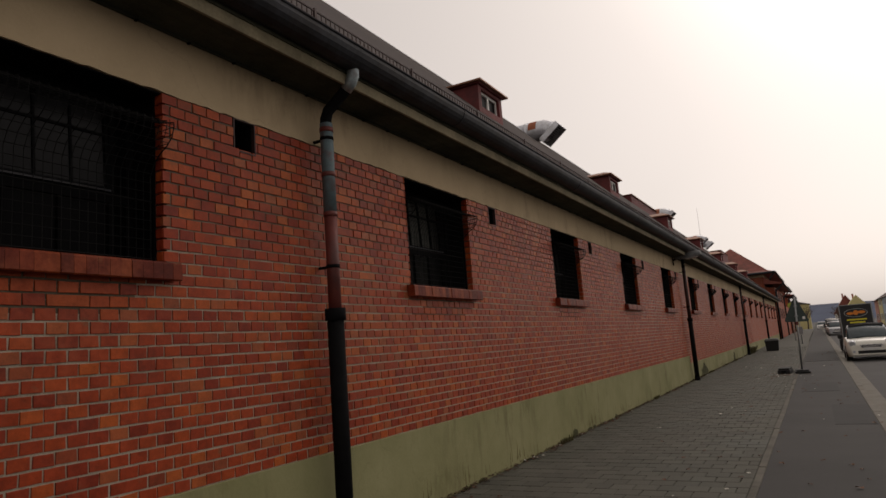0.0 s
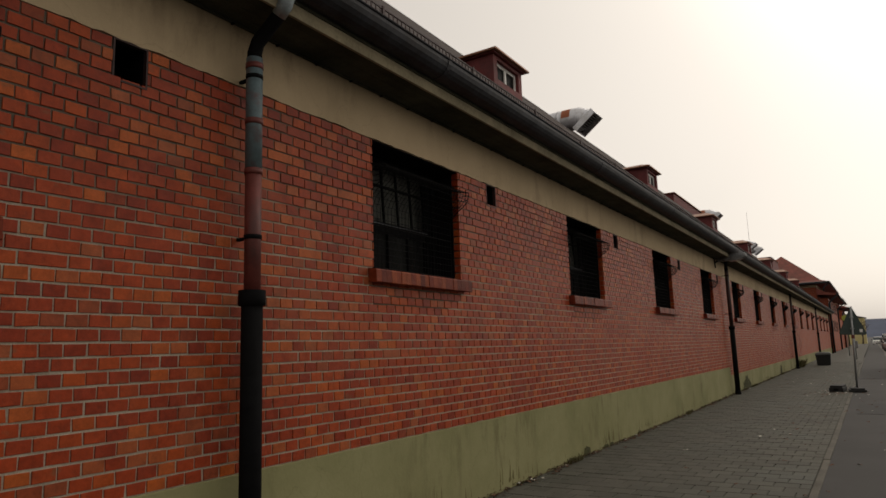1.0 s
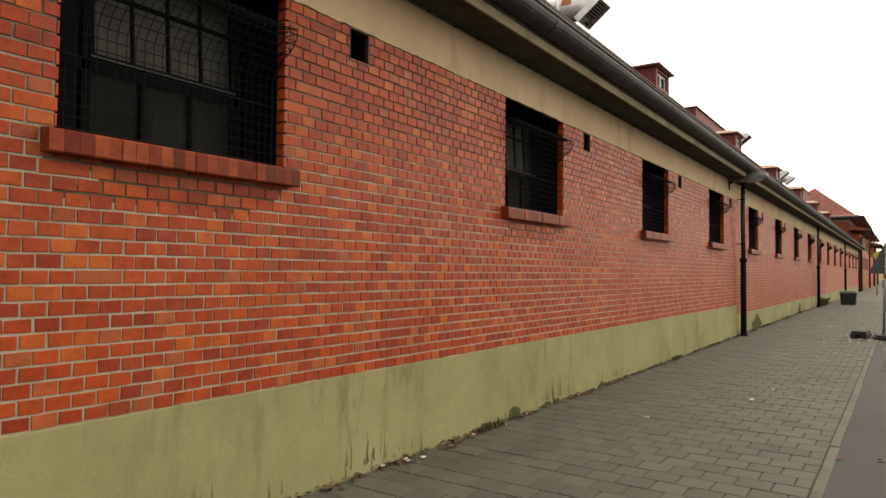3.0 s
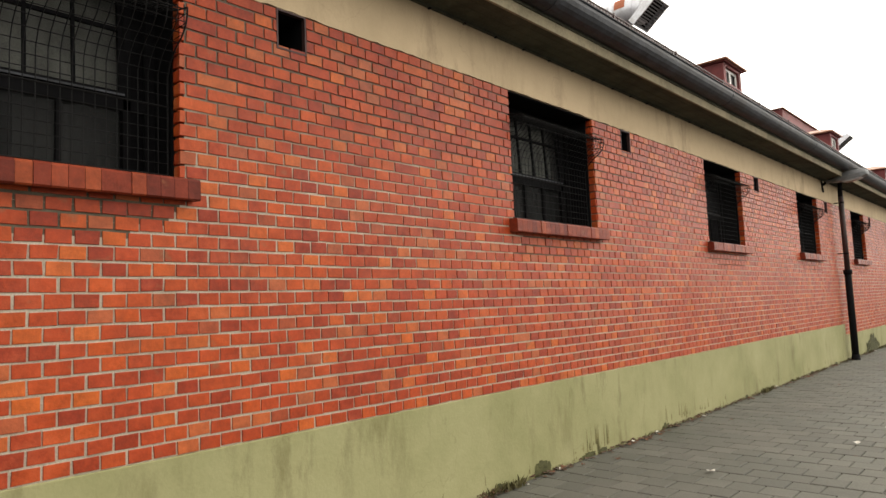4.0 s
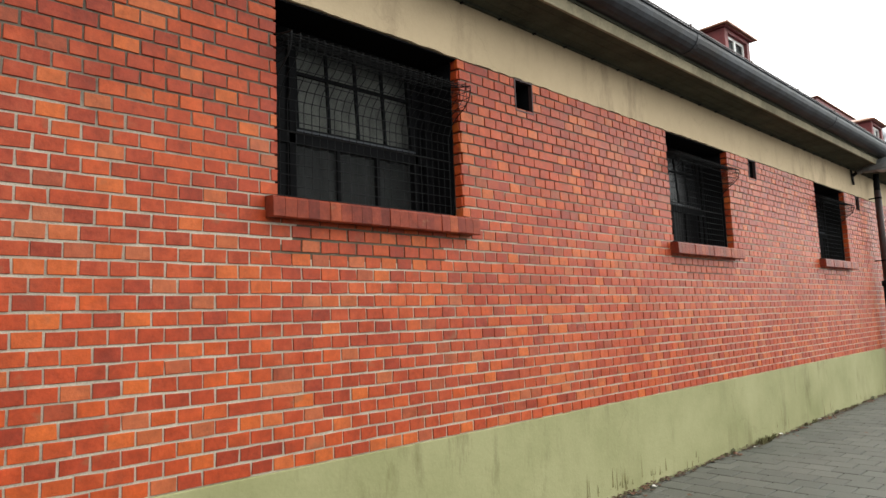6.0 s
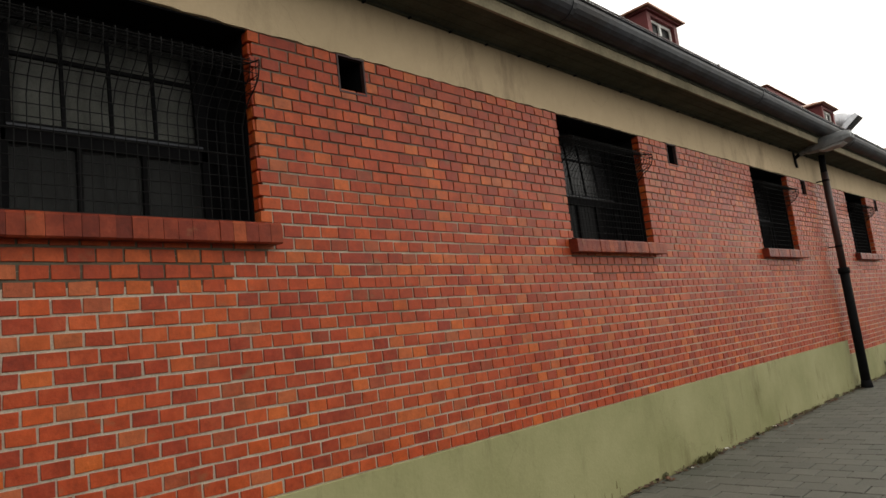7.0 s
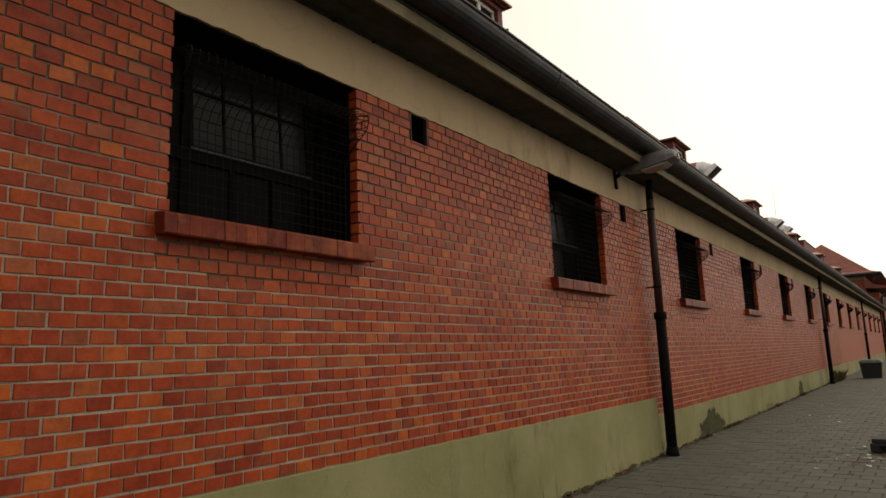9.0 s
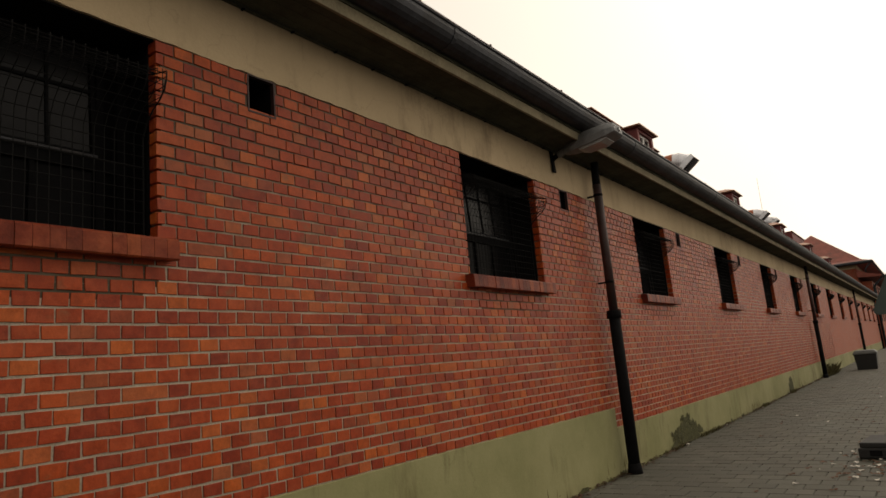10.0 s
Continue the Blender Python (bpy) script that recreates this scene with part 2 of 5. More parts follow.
BAND = render_coat("beige_plaster", (0.41, 0.315, 0.195), (0.54, 0.415, 0.265), (0.22, 0.16, 0.10), 0.7)
PLINTH = render_coat("green_plaster", (0.182, 0.180, 0.076), (0.312, 0.295, 0.155), (0.110, 0.090, 0.036), 0.85)
def paver_material():
    """Grey concrete blocks: a tone of its own for each, damp greenish clouds, grit."""
    m, n, l, b = material("concrete_paver", 0.85, 0, 0.3)
    v = place_node(n, l)
    info, geo = n.new("ShaderNodeObjectInfo"), n.new("ShaderNodeNewGeometry")
    add = n.new("ShaderNodeMath")
    add.operation = "ADD"
    l.new(info.outputs["Random"], add.inputs[0])
    l.new(geo.outputs["Random Per Island"], add.inputs[1])
    wrap = n.new("ShaderNodeMath")
    wrap.operation = "FRACT"
    l.new(add.outputs[0], wrap.inputs[0])
    c = ramp(n, l, wrap.outputs[0], [(0.0, (0.074, 0.072, 0.059)), (0.5, (0.088, 0.085, 0.069)), (1.0, (0.103, 0.099, 0.081))])
    damp = ramp(n, l, grain(n, l, v, 0.7, 6, 0.65), [(0.44, 0.0), (0.66, 0.75)])
    c = blend(n, l, damp, c, (0.047, 0.050, 0.036))
    g = grain(n, l, v, 75, 4)
    c = blend(n, l, 0.55, c, ramp(n, l, g, [(0.3, 0.32), (0.7, 0.68)]), "OVERLAY")
    l.new(c, b.inputs["Base Color"])
    l.new(ramp(n, l, damp, [(0.0, 0.9), (1.0, 0.62)]), b.inputs["Roughness"])
    bump(n, l, g, b, 0.35, 0.004)
    return m


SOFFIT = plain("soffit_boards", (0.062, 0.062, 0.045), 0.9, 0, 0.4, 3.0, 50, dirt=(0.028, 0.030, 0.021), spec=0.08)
FASCIA = plain("fascia_paint", (0.235, 0.20, 0.13), 0.85, 0, 0.4, 2.5, 40, dirt=(0.10, 0.085, 0.05), spec=0.2)
GUTTER = plain("old_gutter_zinc", (0.024, 0.026, 0.032), 0.5, 0.1, 0.9, 3.5, 26, spec=0.3, dirt=(0.016, 0.011, 0.009))
ZINC = plain("weathered_zinc", (0.30, 0.36, 0.38), 0.55, 0.5, 0.3, 9.0, 60, dirt=(0.16, 0.10, 0.08))
RED_PIPE = plain("red_brown_pipe_paint", (0.145, 0.035, 0.028), 0.55, 0.1, 0.35, 8.0, 60, dirt=(0.06, 0.03, 0.028))
PATINA = plain("peeling_pipe_paint", (0.105, 0.15, 0.165), 0.6, 0.2, 0.3, 14.0, 60, dirt=(0.13, 0.04, 0.03))
IRON = plain("black_cast_iron", (0.007, 0.007, 0.0075), 0.85, 0.0, 0.4, 12.0, 80, spec=0.06)
TILE = plain("red_roof_tile", (0.20, 0.055, 0.04), 0.8, 0, 0.35, 2.0, 22, dirt=(0.09, 0.04, 0.03))
ROOF_DARK = plain("old_dark_roof_tile", (0.032, 0.018, 0.015), 0.95, 0, 0.35, 2.0, 22)
DORMER_RED = plain("dormer_red_paint", (0.16, 0.032, 0.032), 0.7, 0, 0.25, 5.0, 40, dirt=(0.09, 0.025, 0.025))
COPPER_EDGE = plain("brown_sheet_metal", (0.28, 0.13, 0.075), 0.55, 0.3, 0.3, 6.0, 40)
BRIGHT_METAL = plain("galvanised_duct", (0.70, 0.71, 0.75), 0.42, 0.4, 0.15, 5.0, 40, dirt=(0.42, 0.40, 0.38))
RUST = plain("rust_patch", (0.36, 0.12, 0.06), 0.8, 0.1, 0.3, 9.0, 50)
GREY_METAL = plain("grey_louvre_metal", (0.25, 0.25, 0.26), 0.5, 0.6, 0.2, 8.0, 50)
LAMP_GREY = plain("grey_lamp_housing", (0.15, 0.155, 0.158), 0.55, 0.1, 0.3, 7.0, 50, dirt=(0.045, 0.045, 0.042))
LAMP_LENS = plain("dull_lamp_lens", (0.30, 0.31, 0.31), 0.3, 0, 0.2, 7.0, 50)
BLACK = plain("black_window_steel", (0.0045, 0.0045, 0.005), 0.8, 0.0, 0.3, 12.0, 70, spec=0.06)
WIRE = plain("black_wire", (0.008, 0.008, 0.008), 0.7, 0.0, 0.3, 20.0, 80, spec=0.12)
DARK_PIPE = plain("dark_brown_pipe_paint", (0.040, 0.017, 0.015), 0.6, 0.1, 0.35, 8.0, 60, dirt=(0.02, 0.014, 0.012))
DARK_POINTING = plain("dark_joint_mortar", (0.10, 0.086, 0.062), 0.95, 0, 0.5, 6.0, 70, spec=0.15)
DARK_ROOM = plain("dark_interior_wall", (0.022, 0.021, 0.02), 0.95, 0, 0.2, 2.0, 20)
SILL = brick_material("sill_brick", False, [(0.0, (0.095, 0.016, 0.009)), (0.35, (0.15, 0.025, 0.012)), (0.7, (0.19, 0.034, 0.014)), (1.0, (0.25, 0.055, 0.019))], 0.12)
PAVER = paver_material()
JOINT = plain("paving_joint_soil", (0.05, 0.047, 0.033), 0.98, 0, 0.4, 9.0, 90)
EDGING = plain("edging_concrete", (0.105, 0.096, 0.078), 0.92, 0, 0.35, 2.5, 60, dirt=(0.055, 0.052, 0.038))
KERB = plain("kerb_concrete", (0.15, 0.138, 0.115), 0.9, 0, 0.25, 2.0, 60, dirt=(0.13, 0.11, 0.085))
ASPHALT = plain("grey_asphalt", (0.042, 0.040, 0.038), 0.9, 0, 0.25, 0.7, 90, dirt=(0.040, 0.038, 0.036))
PATCH = plain("dark_asphalt_patch", (0.037, 0.036, 0.035), 0.93, 0, 0.2, 1.5, 90)
ROAD = plain("road_asphalt", (0.066, 0.064, 0.063), 0.92, 0, 0.2, 0.5, 80, dirt=(0.05, 0.049, 0.048))
RUBBER = plain("recycled_black_rubber", (0.02, 0.02, 0.02), 0.8, 0, 0.35, 20.0, 90)
SIGN_BACK = plain("sign_back_grey_green", (0.055, 0.075, 0.07), 0.6, 0.3, 0.15, 6.0, 60)
GALV = plain("galvanised_post", (0.30, 0.31, 0.31), 0.45, 0.7, 0.2, 10.0, 60)
WHITE = plain("white_paint", (0.75, 0.74, 0.71), 0.5, 0, 0.06, 5.0, 60)
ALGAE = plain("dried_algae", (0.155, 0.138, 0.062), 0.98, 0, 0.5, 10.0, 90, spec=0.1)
MOSS = plain("dark_moss", (0.055, 0.054, 0.018), 0.98, 0, 0.5, 14.0, 120)
WEED = plain("dry_weed", (0.085, 0.075, 0.028), 0.9, 0, 0.5, 14.0, 80)
LEAF = plain("fallen_leaf", (0.11, 0.05, 0.025), 0.85, 0, 0.6, 6.0, 60)
LEAF_DARK = plain("rotted_leaf", (0.068, 0.036, 0.018), 0.9, 0, 0.6, 8.0, 60)
LITTER = plain("pale_litter", (0.55, 0.52, 0.46), 0.8, 0, 0.2, 9.0, 60)
HILL = plain("far_hill_woods", (0.062, 0.078, 0.125), 1.0, 0, 0.25, 0.02, 0.1)


def glass_material(name, tint, rough, through_it, spec=0.4):
    m, n, l, b = material(name, rough, 0, spec)
    b.inputs["Transmission Weight"].default_value = through_it
    b.inputs["IOR"].default_value = 1.5
    v = place_node(n, l)
    l.new(ramp(n, l, grain(n, l, v, 3.0, 6, 0.7), [(0.3, tuple(c * 0.6 for c in tint)), (0.7, tint)]), b.inputs["Base Color"])
    return m


# opaque panes: dark room put into the tint, paler hopper tint for sky reflection
GLASS = glass_material("blind_window_glass", (0.004, 0.004, 0.0045), 0.3, 0.0, 0.03)
HOPPER_GLASS = glass_material("blind_hopper_glass", (0.014, 0.014, 0.015), 0.25, 0.0, 0.10)


def clear_glass():
    """Thin dusty pane: mostly see-through, a little sheen."""
    m = bpy.data.materials.new("clear_window_glass")
    m.use_nodes = True
    n, l = m.node_tree.nodes, m.node_tree.links
    n.remove(n["Principled BSDF"])
    clear, sheen, mix = n.new("ShaderNodeBsdfTransparent"), n.new("ShaderNodeBsdfGlossy"), n.new("ShaderNodeMixShader")
    clear.inputs["Color"].default_value = (0.8, 0.82, 0.82, 1)
    sheen.inputs["Roughness"].default_value = 0.55
    mix.inputs["Fac"].default_value = 0.008
    l.new(clear.outputs[0], mix.inputs[1])
    l.new(sheen.outputs[0], mix.inputs[2])
    l.new(mix.outputs[0], n["Material Output"].inputs["Surface"])
    return m


CLEAR_GLASS = clear_glass()
# the windscreen's bluish sky reflection is put into the base tint
CAR_GLASS = glass_material("car_glass", (0.07, 0.095, 0.105), 0.06, 0.1, 0.6)
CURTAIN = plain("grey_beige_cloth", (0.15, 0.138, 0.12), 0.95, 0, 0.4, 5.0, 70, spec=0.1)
# the lower curtains' dimmer light is put into this darker copy
CURTAIN_SHADED = plain("shaded_curtain_cloth", (0.026, 0.025, 0.023), 0.95, 0, 0.4, 5.0, 70, spec=0.1)

# ---- measures of the place ----
XW = -3.42                      # face of the brickwork
Z_PLINTH, COURSE, N_COURSE, HEADER = 0.767, 0.0774, 34, 0.1258
STEP, Z_PLINTH_LOW = 22.02, Z_PLINTH - 3 * COURSE   # the plinth steps down behind the second downpipe
Z_TOP = Z_PLINTH + COURSE * N_COURSE
PITCH, FIRST, W_WIDE = 4.49, 1.165, 1.455
Z_SILL, Z_EAVE = 2.245, 3.85
WALL_A, WALL_B = -6.0, 79.4
NEAR_B = 46.0                   # bricks are modelled one by one up to here
VENT_OFF, VENT_W, VENT_Z = 2.085, 0.225, Z_TOP - 0.262
WINDOWS = [FIRST + PITCH * k for k in range(-1, 5)] + [23.65 + 4.63 * k for k in range(12)]
PIPES = [4.18, 22.05, 40.35, 58.8, 77.3]


# ---- ground ----
bm = bmesh.new()
box(bm, -2500, 2500, -600, 4000, -0.6, -0.12)
structure("ground", bm, ROAD, "grey tarmac and earth reaching the horizon", "ground")

bm = boxes([(1.20, 8.0, -60, 400, -0.2, -0.10)])
structure("road", bm, ROAD, "worn grey asphalt carriageway beside parked cars", "road")
pav = structure("pavement", boxes([(-3.45, -0.555, -30, 300, -0.3, -0.012)]), JOINT,
                "grey concrete block pavement along the brick wall", "pavement")
structure("cycle_path", boxes([(-0.475, 0.82, -30, 300, -0.3, -0.004)]), ASPHALT,
          "grey asphalt strip between kerb and paving", "pavement")
bm = bmesh.new()
random.seed(4)
for y0, y1, x0, x1 in ((11.5, 14.2, 0.25, 0.80), (17.0, 19.4, -0.30, 0.45), (30, 38, -0.4, 0.75)):
    box(bm, x0, x1, y0, y1, -0.05, 0.0)
structure("asphalt_patch", bm, PATCH, "dark repaired patches in the asphalt strip", "road patch")
far_paving = structure("far_paving", boxes([(-3.45, -0.555, 50.1, 300, -0.1, -0.002)]), PAVER,
                       "grey block paving in the distance", "pavement")

# roadside kerb and gutter stones
kerb = thing("kerb", (0, 0, 0), "pale concrete kerb stones at the road edge", "kerb", kind="structure")
bm = boxes([(0.82, 0.94, 0.004, 0.996, -0.3, 0.005)], bevel=0.01)
stone = link_mesh("kerb_stone", bm, KERB)
stone.parent, stone.location = kerb, (0, 2, 0)
for i in range(3, 70):
    s = new("kerb_stone", stone.data)
    s.parent, s.location = kerb, (0, i, random.uniform(-0.004, 0.004))
structure("road_gutter", boxes([(0.94, 1.20, -30, 300, -0.3, -0.092)]), KERB, "pale concrete gutter strip at the kerb", "kerb")

# edging strip between paving and asphalt
edging = thing("edging", (0, 0, 0), "narrow weathered concrete edging between paving and asphalt", "kerb", kind="structure")
bm = boxes([(-0.553, -0.477, 0.003, 0.997, -0.2, 0.012)], bevel=0.008)
stone = link_mesh("edging_stone", bm, EDGING)
stone.parent, stone.location = edging, (0, 3, 0)
for i in range(4, 60):
    s = new("edging_stone", stone.data)
    s.parent, s.location = edging, (random.uniform(-0.003, 0.003), i, random.uniform(-0.004, 0.004))

# ---- the long brick building ----
rows = [(-3.80, -3.4276, WALL_A, NEAR_B, 0.0, Z_SILL - 0.12)]
edges = [WALL_A]
for y in WINDOWS:
    edges += [y - 0.012, y + W_WIDE + 0.03]
edges.append(WALL_B)
far_rows = [(-3.80, -3.424, NEAR_B, WALL_B, 0.0, Z_SILL - 0.12)]
for a, b in zip(edges[::2], edges[1::2]):
    v0 = a - 0.03 - W_WIDE + VENT_OFF
    v1 = v0 + VENT_W
    out, face = (rows, -3.4276) if b < NEAR_B else (far_rows, -3.424)
    out.append((-3.80, face, a, b, Z_SILL - 0.12, VENT_Z))
    out.append((-3.80, face, a, v0, VENT_Z, Z_TOP))
    out.append((-3.80, face, v1, b, VENT_Z, Z_TOP))
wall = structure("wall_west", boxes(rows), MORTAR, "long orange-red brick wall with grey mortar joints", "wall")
far_wall = structure("wall_west_far", boxes(far_rows), BRICK_FAR, "orange-red brick wall continuing into the distance", "wall")

# plaster band with an uneven lower edge
bm = bmesh.new()
random.seed(7)
ys = np.arange(WALL_A, WALL_B, 0.06)
front_lo = [bm.verts.new((XW + 0.006, y, Z_TOP + random.uniform(-0.006, 0.007))) for y in ys]
front_hi = [bm.verts.new((XW + 0.006, y, Z_EAVE + 0.02)) for y in ys]
back_lo = [bm.verts.new((-3.80, y, Z_TOP)) for y in ys]
for i in range(len(ys) - 1):
    bm.faces.new((front_lo[i], front_lo[i + 1], front_hi[i + 1], front_hi[i]))
    bm.faces.new((back_lo[i], back_lo[i + 1], front_lo[i + 1], front_lo[i]))
structure("plaster_band", bm, BAND, "stained beige plaster band under the eaves", "wall")
bm = boxes([(-3.80, XW + 0.012, WALL_A, STEP, -0.1, Z_PLINTH), (-3.80, XW + 0.010, STEP, WALL_B, -0.1, Z_PLINTH_LOW)], bevel=0.006)
structure("plinth", bm, PLINTH, "yellow-green painted plaster plinth, streaked with damp", "plinth")

# inside of the building
structure("interior_back_wall", boxes([(-9.2, -9.0, WALL_A, WALL_B, 0, 4.4), (-9.0, -3.8, WALL_A - 0.2, WALL_A, 0, 4.4),
                                       (-9.0, -3.8, WALL_B, WALL_B + 0.2, 0, 4.4)]), DARK_ROOM, "dark walls inside the building", "wall")
structure("ceiling", boxes([(-9.2, -3.8, WALL_A, WALL_B, Z_TOP + 0.25, Z_TOP + 0.35)]), DARK_ROOM, "dark ceiling inside the building", "ceiling")
structure("floor", boxes([(-9.2, -3.8, WALL_A, WALL_B, -0.1, 0.05)]), DARK_ROOM, "dark floor inside the building", "floor")

# eaves: boarded soffit, fascia, gutter
soffit = thing("soffit", (0, 0, 0), "dark weathered board soffit under the eaves", "soffit", kind="structure")
for i in range(4):
    x0 = -3.415 + 0.1 * i
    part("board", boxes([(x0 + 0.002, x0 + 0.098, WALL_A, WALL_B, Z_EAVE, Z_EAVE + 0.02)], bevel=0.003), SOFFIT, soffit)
structure("fascia", boxes([(-3.03, -3.005, WALL_A, WALL_B, Z_EAVE - 0.012, 4.06)], bevel=0.004), FASCIA, "pale painted fascia board", "fascia")
# added dark strip, standing for the shade between fascia and gutter
structure("gutter_gap_shade", boxes([(-3.006, -2.992, WALL_A, WALL_B, Z_EAVE + 0.085, 4.07)], bevel=0.003), SOFFIT, "dark strip added for the shaded gap behind the gutter", "trim")
structure("soffit_trim", boxes([(-3.412, -3.385, WALL_A, WALL_B, Z_EAVE - 0.02, Z_EAVE - 0.001)]), SOFFIT, "dark trim along the top of the plaster", "trim")

for i in range(90):
    y = 0.3 + 0.42 * i
    part("clip", boxes([(-3.408, -3.378, y, y + 0.018, Z_EAVE - 0.034, Z_EAVE - 0.021)], bevel=0.004), IRON, soffit)

GX, GZ, GR = -2.95, 4.105, 0.15
gutter = thing("gutter", (0, 0, 0), "dark weathered half-round gutter along the eaves", "gutter", kind="structure")
bm = bmesh.new()
prof = [(GX + GR * math.cos(a), GZ + GR * math.sin(a)) for a in np.linspace(math.pi, 2 * math.pi, 13)]
prof += [(GX + (GR - 0.006) * math.cos(a), GZ + (GR - 0.006) * math.sin(a)) for a in np.linspace(2 * math.pi, math.pi, 13)]
prism(bm, prof, WALL_A, WALL_B)
tube(bm, [(GX + GR, WALL_A, GZ), (GX + GR, WALL_B, GZ)], 0.011, 8)
part("trough", bm, GUTTER, gutter)
for i in range(12):
    y = 1.9 + 4.1 * i
    bm = bmesh.new()
    pr = [(GX + (GR + 0.005) * math.cos(a), GZ + (GR + 0.005) * math.sin(a)) for a in np.linspace(math.pi, 2 * math.pi, 11)]
    pr += [(GX + (GR + 0.0005) * math.cos(a), GZ + (GR + 0.0005) * math.sin(a)) for a in np.linspace(2 * math.pi, math.pi, 11)]
    prism(bm, pr, y, y + 0.05)
    part("seam", bm, GUTTER, gutter)

# roof
SL = 0.968
roof_z = lambda x: 4.165 + SL * (-2.93 - x)
bm = bmesh.new()
prism(bm, [(-2.93, roof_z(-2.93)), (-8.0, roof_z(-8.0)), (-13.0, roof_z(-8.0) - SL * 5), (-13.0, roof_z(-8.0) - SL * 5 - 0.14),
           (-8.0, roof_z(-8.0) - 0.16), (-2.95, roof_z(-2.93) - 0.12)], WALL_A, WALL_B)
structure("roof", bm, ROOF_DARK, "steep dark tiled roof behind the gutter", "roof")
structure("courtyard_wall", boxes([(-13.2, -12.8, WALL_A, WALL_B, 0, 4.2)]), BRICK_FAR, "plain brick wall on the yard side", "wall")

guard = thing("snow_guard", (-3.11, 0, roof_z(-3.11)), "dark rusty snow guard grille along the roof edge", "snow guard")
bm = bmesh.new()
for z in (0.03, 0.10):
    box(bm, -0.006, 0.006, WALL_A, 60, z, z + 0.012)
part("rail", bm, DARK_PIPE, guard)
bm = bmesh.new()
for i in range(int((60 - WALL_A) / 0.062)):
    y = WALL_A + 0.062 * i
    box(bm, -0.004, 0.004, y, y + 0.008, 0.03, 0.105)
tagged(part("guard_grating", bm, DARK_PIPE, guard), kind="stuff")
for i in range(40):
    y = WALL_A + 0.6 + 1.55 * i
    bm = boxes([(-0.01, 0.01, y - 0.012, y + 0.012, -0.03, 0.128), (-0.25, 0.0, y - 0.012, y + 0.012, 0.03, 0.045)])
    part("bracket", bm, DARK_PIPE, guard)

# ---- windows ----
def window(y, number, curtains=()):
    """Steel window in a deep brick reveal, with a bulging wire guard and a sloping brick-on-edge sill.
    curtains: stretches (y0, y1, z0, z1) of cloth behind clear glass; without them the glass is blind and dark."""
    w = W_WIDE
    win = thing("window_%d" % number, (XW, y, 0), "black steel window with curtains behind a bulging wire guard and a brick sill" if curtains
                else "black steel barred window with a bulging wire guard and brick sill", "window", kind="structure")
    h0, h1 = Z_SILL - 0.02, Z_TOP
    xf, a0, a1, head = -0.30, 0.30, w - 0.18, 0.055
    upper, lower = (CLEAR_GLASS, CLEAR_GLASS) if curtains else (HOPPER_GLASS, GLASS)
    bm = boxes([(xf - 0.05, xf, 0, 0.06, h0, h1), (xf - 0.05, xf, w - 0.06, w, h0, h1),
                (xf - 0.05, xf, 0.06, w - 0.06, h0, h0 + 0.06), (xf - 0.05, xf, 0.06, w - 0.06, h1 - head, h1),
                (xf - 0.05, xf, 0.06, w - 0.06, h0 + 0.43, h0 + 0.50),
                (xf - 0.05, xf, a0 - 0.04, a0, h0 + 0.06, h1 - head), (xf - 0.05, xf, a1, a1 + 0.04, h0 + 0.06, h1 - head)])
    part("window_frame", bm, BLACK, win)
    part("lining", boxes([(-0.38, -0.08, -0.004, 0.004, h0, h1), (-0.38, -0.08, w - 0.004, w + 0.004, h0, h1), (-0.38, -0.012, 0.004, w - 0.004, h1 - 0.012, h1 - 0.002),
                          (-0.38, -0.26, 0.004, w - 0.004, h0, h0 + 0.012)]), BLACK, win, "black window reveal")
    # lower lights
    step = (a1 - a0) / 3
    for i in range(3):
        a = a0 + step * i
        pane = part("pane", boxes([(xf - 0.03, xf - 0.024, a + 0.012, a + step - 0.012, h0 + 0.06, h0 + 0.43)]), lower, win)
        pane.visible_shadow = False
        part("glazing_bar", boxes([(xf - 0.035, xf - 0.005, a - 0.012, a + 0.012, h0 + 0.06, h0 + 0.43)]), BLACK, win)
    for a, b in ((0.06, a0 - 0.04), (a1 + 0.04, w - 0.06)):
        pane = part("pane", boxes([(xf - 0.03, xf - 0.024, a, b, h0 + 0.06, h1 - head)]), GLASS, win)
        pane.visible_shadow = False
    # hopper sash, its top leaning into the room
    sash = thing("hopper_sash", (xf + 0.01, 0, h0 + 0.50), "", "")
    sash.parent = win
    sash.rotation_euler = (0, radians(-3.5), 0)
    hs = h1 - head - h0 - 0.5
    part("sash_frame", boxes([(-0.03, 0, a0, a1, 0, 0.03), (-0.03, 0, a0, a1, hs - 0.03, hs),
                              (-0.03, 0, a0, a0 + 0.025, 0.03, hs - 0.03), (-0.03, 0, a1 - 0.025, a1, 0.03, hs - 0.03),
                              (-0.025, -0.003, a0 + 0.025, a1 - 0.025, hs * 0.62, hs * 0.62 + 0.02)]), BLACK, sash)
    pw = (a1 - a0 - 0.05) / 4
    for i in range(4):
        a = a0 + 0.025 + pw * i
        pane = part("pane", boxes([(-0.018, -0.012, a + 0.01, a + pw - 0.01, 0.03, hs - 0.03)]), upper, sash)
        pane.visible_shadow = False
    for i in range(1, 4):
        a = a0 + 0.025 + pw * i
        part("glazing_bar", boxes([(-0.025, -0.003, a - 0.008, a + 0.008, 0.03, hs - 0.03)]), BLACK, sash)
    part("drip_edge", boxes([(0.001, 0.012, a0, a1, 0.0, 0.012)]), GUTTER, sash, "grey metal drip edge")
